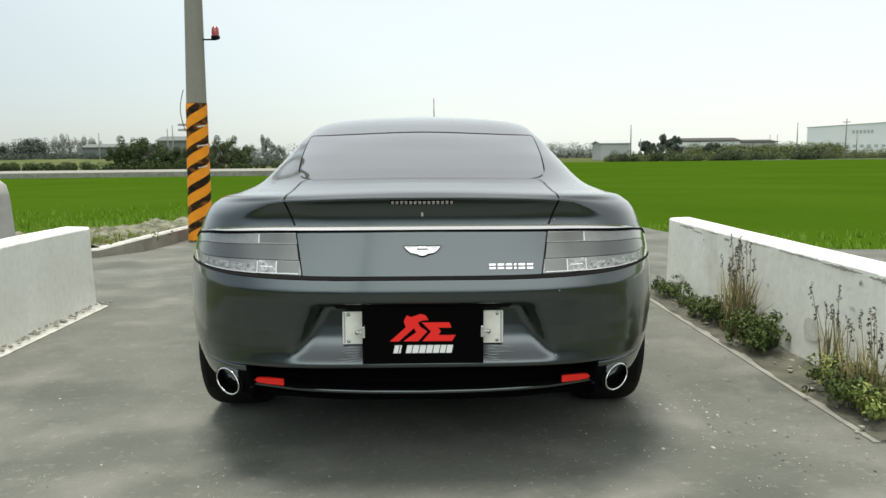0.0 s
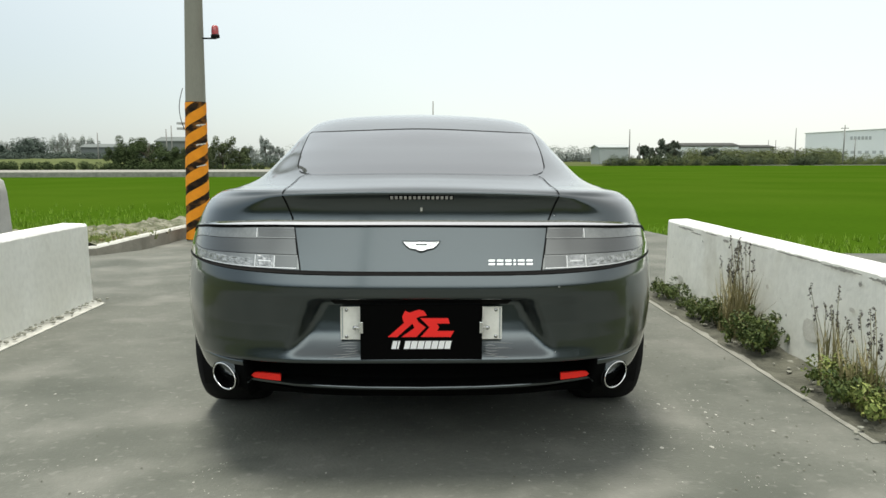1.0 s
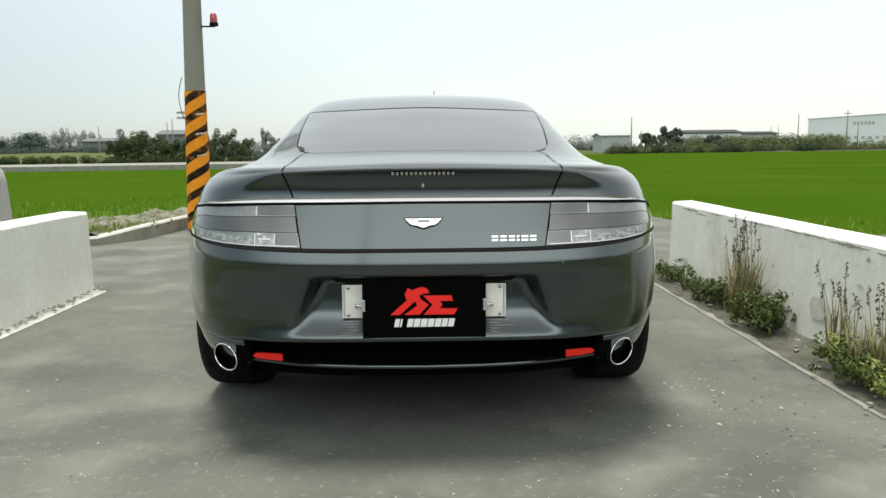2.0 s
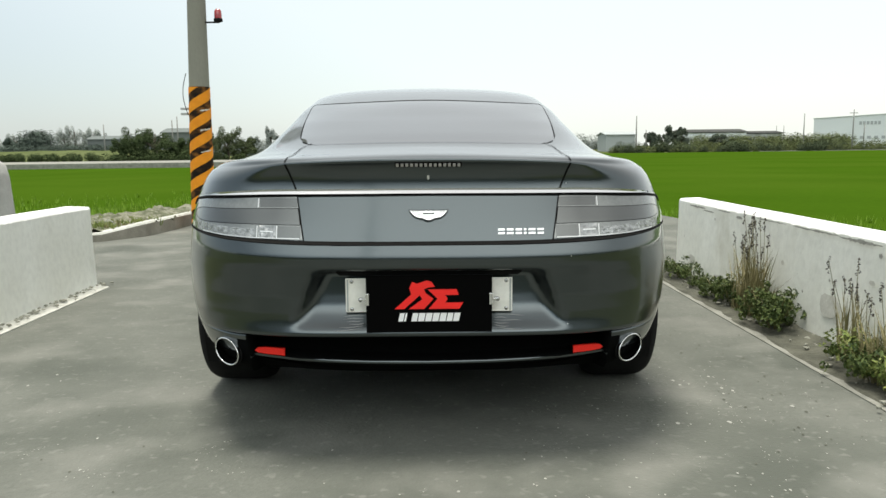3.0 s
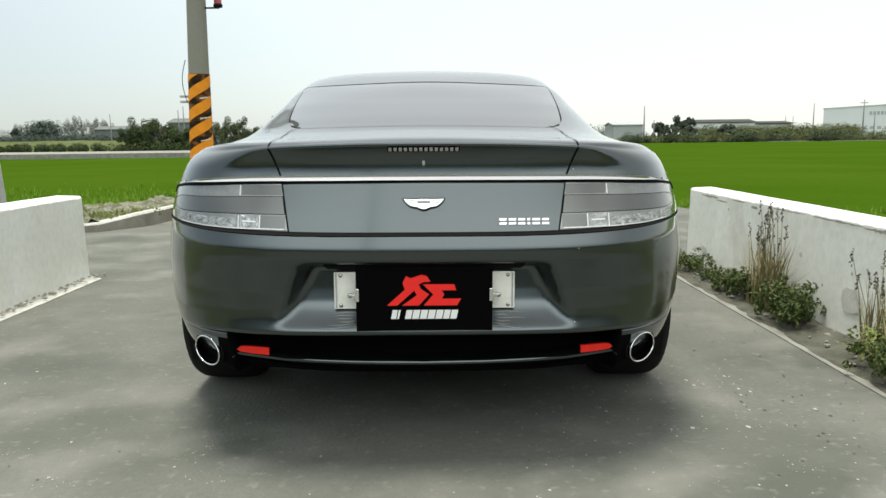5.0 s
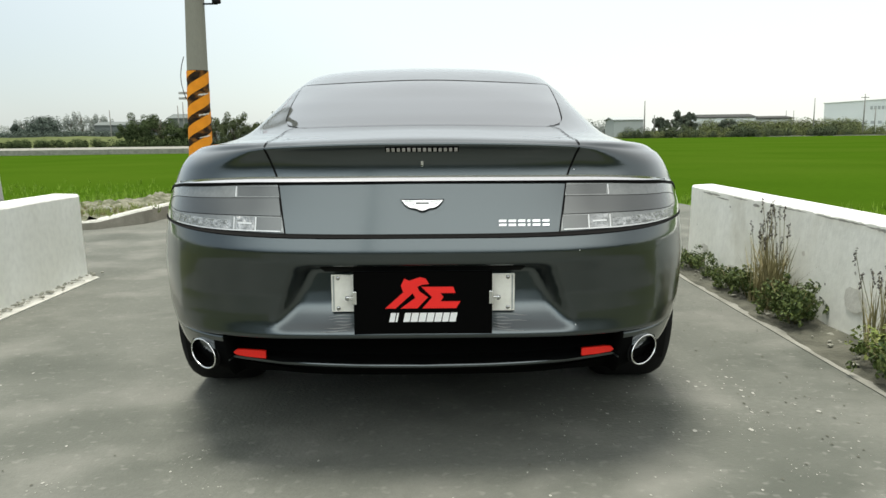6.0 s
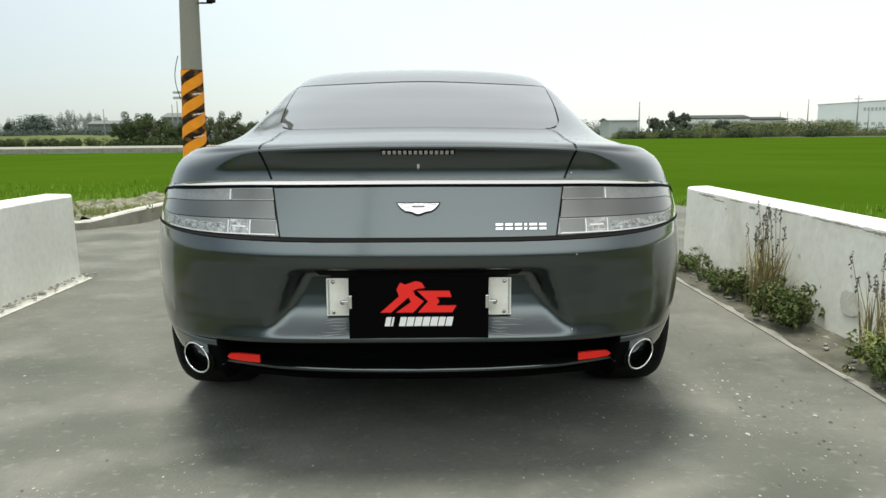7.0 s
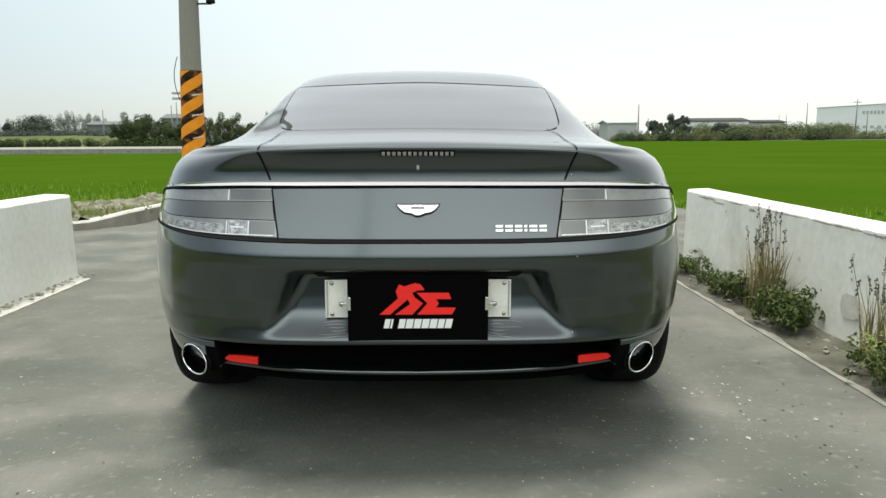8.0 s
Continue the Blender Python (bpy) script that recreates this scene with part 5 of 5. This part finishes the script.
# faint worn patches on the parapet
STAIN = material("damp_stain", (0.72, 0.72, 0.66), 0.9, second=(0.58, 0.58, 0.52), size=12, amount=0.8, bump=0.3, bump_size=40)
for y, z, w, h in ((1.33, 0.215, 0.20, 0.062), (2.75, 0.10, 0.30, 0.025), (3.35, 0.16, 0.14, 0.03), (0.98, 0.40, 0.05, 0.012), (1.86, 0.36, 0.035, 0.014)):
    bm = bmesh.new()
    crng = random.Random(int(y * 1000))
    n = 30
    vs = []
    for k in range(n):
        a = k * math.tau / n
        r = 1 + 0.18 * noise.noise((math.cos(a) * 1.5, math.sin(a) * 1.5, y)) + crng.uniform(-0.06, 0.06)
        vs.append(bm.verts.new((2.0875, y + 0.5 * w * r * math.cos(a), z + h * r * math.sin(a))))
    bm.faces.new(vs)
    tagged(part("wall_stain", bm, STAIN), "faint grey worn patch on the whitewash", "stain", "chips on the parapet", kind="structure")


# ---- distance ----
def tree(x, y, h, w, mat, seed, label, leaves=900, size=0.16, z=-0.2):
    t = thing("tree", label, "tree", "trees beyond the fields", at=(x, y, z))
    rng = random.Random(seed)
    bm = bmesh.new()
    tube(bm, [(0, 0, 0), (0.05 * w, 0, h * 0.25), (0.0, 0.03 * w, h * 0.55), (0.02 * w, 0, h * 0.8)], [0.05 * h * 0.6, 0.04 * h * 0.6, 0.025 * h * 0.6, 0.01 * h], 7)
    ends = []
    for k in range(9):
        a, s = rng.uniform(0, math.tau), rng.uniform(0.18, 0.6) * h
        e = Vector((math.cos(a) * w * rng.uniform(0.2, 0.45), math.sin(a) * w * rng.uniform(0.2, 0.45), min(h * 0.95, s + h * rng.uniform(0.12, 0.38))))
        tube(bm, [(0, 0, s), (e.x * 0.5, e.y * 0.5, (s + e.z) / 2 + 0.03 * h), tuple(e)], [0.014 * h, 0.009 * h, 0.004 * h], 5, cap=False)
        ends.append(e)
    part("trunk", bm, BARK, t)
    bm = bmesh.new()
    ends += [Vector((rng.uniform(-0.36, 0.36) * w, rng.uniform(-0.36, 0.36) * w, h * rng.uniform(0.18, 0.92))) for _ in range(14)]
    for e in ends:
        k = 1.0 - 0.35 * e.z / h
        leaf_cloud(bm, rng, tuple(e), (w * 0.17 * k, w * 0.17 * k, h * 0.13), leaves // len(ends), size, up=0.7)
    part("crown", bm, mat, t)
    return t


def pine_row(name, x0, x1, y, z0, h, n, mat, seed, label, wobble=0.5):
    """A far hedge: overlapping clumps with an uneven top, too far to tell the plants apart."""
    rng = random.Random(seed)
    bm = bmesh.new()
    for i in range(n):
        x = x0 + (x1 - x0) * (i + rng.random()) / n
        hh = h * (1 - wobble * rng.random())
        leaf_cloud(bm, rng, (x, y + rng.uniform(-2, 2), z0 + hh * 0.5), (hh * 0.5, hh * 0.5, hh * 0.52), 300, max(0.05 * h, 0.07), up=0.9)
    return tagged(part(name, bm, mat), label, "hedge", kind="stuff")


# left: concrete farm road, bushes, the near clump of trees, walls and haze-coloured trees behind
slab_outline("far_road", [(-140, 50.5), (-4, 50.5), (-4, 62), (-140, 62)], -0.4, 0.19, SLAB, "pale concrete road beyond the paddy", "road")
pine_row("low_bushes", -60, -31, 66, 0.1, 0.9, 170, TREE_LEAF, 41, "row of low dark bushes beyond the farm road", 0.6)
pine_row("low_bushes", -30, -8, 66, 0.1, 0.65, 60, TREE_LEAF, 42, "row of low dark bushes beyond the farm road", 0.7)
rough_sheet("grass_bank", -120, -28, 68.5, 84, 120, 16, lambda x, y: -0.4 + 1.5 * step(68.5, 77, y) + 0.12 * noise.noise((x * 0.5, y * 0.5, 3)) - 1.4 * step(79, 84, y),
            lambda x, y: True, BANK_GRASS, "pale olive grass bank beyond the farm road", "bank")
for i, (x, w, h, mat) in enumerate(((-28.6, 2.6, 2.3, TREE_LEAF), (-27.3, 3.4, 3.3, TREE_LEAF), (-25.4, 3.6, 3.3, TREE_LEAF), (-23.8, 2.8, 2.5, TREE_LEAF), (-22.3, 2.6, 2.2, SHRUB), (-20.4, 2.8, 2.7, SHRUB), (-18.9, 2.8, 3.2, SHRUB), (-17.4, 2.2, 2.2, SHRUB))):
    tree(x, 68 + 0.8 * math.sin(i * 2.1), h + 0.2, w, mat, 100 + i, "dark green bushy tree beyond the farm road" if mat is TREE_LEAF else "loose green shrub beyond the farm road", 5600, 0.075)
pine_row("undergrowth", -29.5, -21.5, 67.5, -0.2, 1.7, 44, TREE_LEAF, 43, "dark undergrowth below the trees", 0.5)
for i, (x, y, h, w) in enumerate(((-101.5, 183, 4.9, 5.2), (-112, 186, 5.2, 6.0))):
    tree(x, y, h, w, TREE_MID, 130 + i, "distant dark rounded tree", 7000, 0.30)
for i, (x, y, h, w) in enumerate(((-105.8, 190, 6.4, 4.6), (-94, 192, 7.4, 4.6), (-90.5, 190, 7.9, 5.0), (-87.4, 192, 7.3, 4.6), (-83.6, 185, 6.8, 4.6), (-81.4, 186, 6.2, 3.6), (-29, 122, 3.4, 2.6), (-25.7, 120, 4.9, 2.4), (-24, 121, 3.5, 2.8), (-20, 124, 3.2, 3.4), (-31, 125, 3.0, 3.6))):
    tree(x, y, h, w, TREE_PALE, 150 + i, "distant tree, its leaf colour paled for haze", 1900, 0.18)
pine_row("tree_clump", -97, -92, 180, 0.4, 6.1, 16, TREE_MID, 77, "dark rounded clump of trees in the distance", 0.10)
pine_row("far_hedge", -150, -66, 170, -0.3, 3.2, 220, TREE_MID, 44, "dark far hedge", 0.15)
pine_row("far_hedge", -36, 8, 110, -0.3, 2.0, 70, TREE_MID, 45, "far dark hedge", 0.6)


def shed(x0, x1, y, depth, h, ridge, wall_mat, roof_mat, label, windows=0, turn=0.0):
    t = thing("shed", label, "building", at=((x0 + x1) / 2, y, -0.3))
    t.rotation_euler = (0, 0, radians(turn))
    w = (x1 - x0) / 2
    bm = bmesh.new()
    box(bm, -w, w, 0, depth, 0, h)
    for s in (-w + 0.05, w - 0.05):
        bm.faces.new([bm.verts.new((s, 0, h)), bm.verts.new((s, depth, h)), bm.verts.new((s, depth / 2, h + ridge))])
    part("wall", bm, wall_mat, t)
    bm = bmesh.new()
    o = 0.3
    pts = [(-w - o, -o, h), (w + o, -o, h), (w + o, depth / 2, h + ridge), (-w - o, depth / 2, h + ridge), (w + o, depth + o, h), (-w - o, depth + o, h)]
    lo = [bm.verts.new((x, yy, z + 0.004)) for x, yy, z in pts]
    hi = [bm.verts.new((x, yy, z + 0.2)) for x, yy, z in pts]
    for s in (lo, hi):
        bm.faces.new([s[0], s[1], s[2], s[3]])
        bm.faces.new([s[3], s[2], s[4], s[5]])
    for a, b in ((0, 1), (1, 2), (2, 4), (4, 5), (5, 3), (3, 0)):
        bm.faces.new([lo[a], lo[b], hi[b], hi[a]])
    bmesh.ops.recalc_face_normals(bm, faces=bm.faces[:])
    part("roof", bm, roof_mat, t)
    for k in range(windows):
        cx = -w + (k + 0.5) * 2 * w / windows
        bm = bmesh.new()
        box(bm, cx - 0.5, cx + 0.5, -0.06, 0.05, h * 0.45, h * 0.75, 0.02)
        part("window", bm, WINDOW_FAR, t)
    return t


shed(-81.3, -66, 177, 7, 4.0, 0.8, SHED_DULL, SHED_DULL, "low dull grey shed across the paddy", 0)
shed(-54, -47.5, 150, 8, 4.8, 0.9, SHED_DULL, SHED_DULL, "long grey shed half hidden behind the trees", 0)
shed(38.9, 45.3, 160, 8, 3.5, 0.6, SHED_PALE, SHED_PALE, "small pale grey metal shed in the distance", 0)
shed(60.2, 75, 172, 9, 4.0, 0.7, FACTORY, ROOF_DARK, "long low farm building with a dark roof and white wall", 5)
shed(75.8, 84.5, 174, 8, 3.7, 0.5, SHED, ROOF_DARK, "low farm outbuilding with a dark roof", 2)


def factory():
    t = thing("factory", "large pale grey factory with a low gable across the paddy", "building", at=(107.06, 203, -0.3))
    t.rotation_euler = (0, 0, radians(-30))
    bm = bmesh.new()
    prism(bm, [(0, 0), (40, 0), (40, 8.0), (20, 8.9), (0, 8.0)], 0, 24)
    bmesh.ops.recalc_face_normals(bm, faces=bm.faces[:])
    part("wall", bm, FACTORY, t)
    bm = bmesh.new()
    prism(bm, [(-0.3, 7.995), (20, 8.905), (40.3, 7.995), (40.3, 8.12), (20, 9.04), (-0.3, 8.12)], -0.25, 24.25)
    bmesh.ops.recalc_face_normals(bm, faces=bm.faces[:])
    part("roof", bm, FACTORY, t)
    for k in range(16):
        bm = bmesh.new()
        box(bm, 9.6 + k * 1.7, 10.5 + k * 1.7, -0.06, 0.05, 2.3, 3.1, 0.02)
        part("window", bm, WINDOW_FAR, t)
    for k in range(6):
        bm = bmesh.new()
        box(bm, 11.0 + k * 0.88, 11.6 + k * 0.88, -0.08, 0.02, 6.1, 7.0, 0.02)
        part("sign_bar", bm, WINDOW_FAR, t, "dark unreadable sign character")


factory()


def power_pole(x, y, h, arms=1, thick=1.0):
    t = thing("power_pole", "distant grey concrete power pole", "pole", "distant power poles", at=(x, y, -0.3))
    bm = bmesh.new()
    tube(bm, [(0, 0, 0), (0, 0, (h + 0.3) * 0.5), (0, 0, h + 0.3)], [0.17 * thick, 0.14 * thick, 0.10 * thick], 8)
    part("shaft", bm, POLE_FAR, t)
    for k in range(arms):
        bm = bmesh.new()
        box(bm, -0.7, 0.7, -0.05, 0.05, h - 0.35 - k * 0.7, h - 0.23 - k * 0.7)
        part("crossarm", bm, POLE_FAR, t)


for x, y, h, arms in ((1.75, 118, 10.2, 0), (33.75, 118, 5.7, 0), (37.4, 125, 3.6, 0), (76.4, 148, 7.0, 0), (96.3, 198, 5.8, 0), (94.3, 198, 5.8, 0), (75.0, 128, 6.8, 1), (90, 150, 4.9, 0), (5.6, 128, 7.0, 0),
                      (-39.8, 90, 4.3, 0), (-29.4, 84, 4.5, 0), (-28.8, 84, 4.9, 0)):
    power_pole(x, y, h, arms, 0.55 if x < -20 else 0.8)
# behind the camera: a pole the paint mirrors, and an added hedge blocking low sky
power_pole(-1.45, -12, 11.0, 0)
pine_row("unseen_backdrop", -50, 50, -22, -0.3, 6.6, 110, TREE_LEAF, 57, "unseen dark hedge added behind the camera to block low sky", 0.35)
pine_row("field_hedge", 29, 74, 117, -0.3, 1.5, 110, TREE_SCRUB, 51, "olive hedge along the far side of the paddy", 0.6)
pine_row("field_hedge", 70, 140, 121, -0.3, 1.5, 110, TREE_SCRUB, 52, "olive hedge along the far side of the paddy", 0.7)
for x0, x1, y, h, n, seed in ((29.7, 33.2, 114, 2.2, 9, 71), (36, 40, 114, 2.5, 9, 72), (41, 50, 114.5, 1.7, 14, 73), (47.3, 50.2, 114, 2.5, 9, 74), (51, 57, 115, 1.9, 10, 75), (58.5, 65, 115, 2.4, 16, 76)):
    pine_row("dark_shrubs", x0, x1, y, -0.3, h, n, HEDGE_DARK, seed, "clump of dark shrubs in the far hedge", 0.45)
slab_outline("far_track", [(48, 113.2), (175, 113.2), (175, 115.4), (48, 115.4)], -0.4, -0.10, SLAB, "pale dirt track along the far side of the paddy", "track")
pine_row("building_hedge", 58, 94, 161, -0.3, 3.9, 90, TREE_SCRUB, 59, "tall olive hedge before the farm buildings", 0.35)
pine_row("young_trees", 64, 140, 118.5, -0.3, 1.8, 34, HEDGE_DARK, 58, "row of small dark trees along the far track", 0.45)
pine_row("pale_scrub", 40, 140, 131, -0.3, 2.3, 150, TREE_SCRUB, 53, "olive scrub behind the hedge", 0.5)
pine_row("near_shrubs", 30, 52, 114.5, -0.3, 1.2, 40, TREE_SCRUB, 54, "low shrubs at the paddy's far edge", 0.7)
for i, (x, y, h, w) in enumerate(((45.6, 150, 4.5, 2.6), (51.6, 153, 5.3, 4.0), (53.4, 154, 4.6, 3.2), (48.6, 151, 3.3, 3.0), (60, 150, 3.3, 4.0))):
    tree(x, y, h, w, TREE_FAR, 170 + i, "distant dark tree beyond the paddy", 2600, 0.24)
pine_row("far_wood", 8, 60, 250, -0.5, 6.0, 60, TREE_PALE, 55, "wood on the horizon, its leaf colour paled for haze", 0.6)
pine_row("far_wood", -260, -40, 230, -0.5, 6.0, 150, TREE_PALE, 56, "wood on the horizon, its leaf colour paled for haze", 0.7)
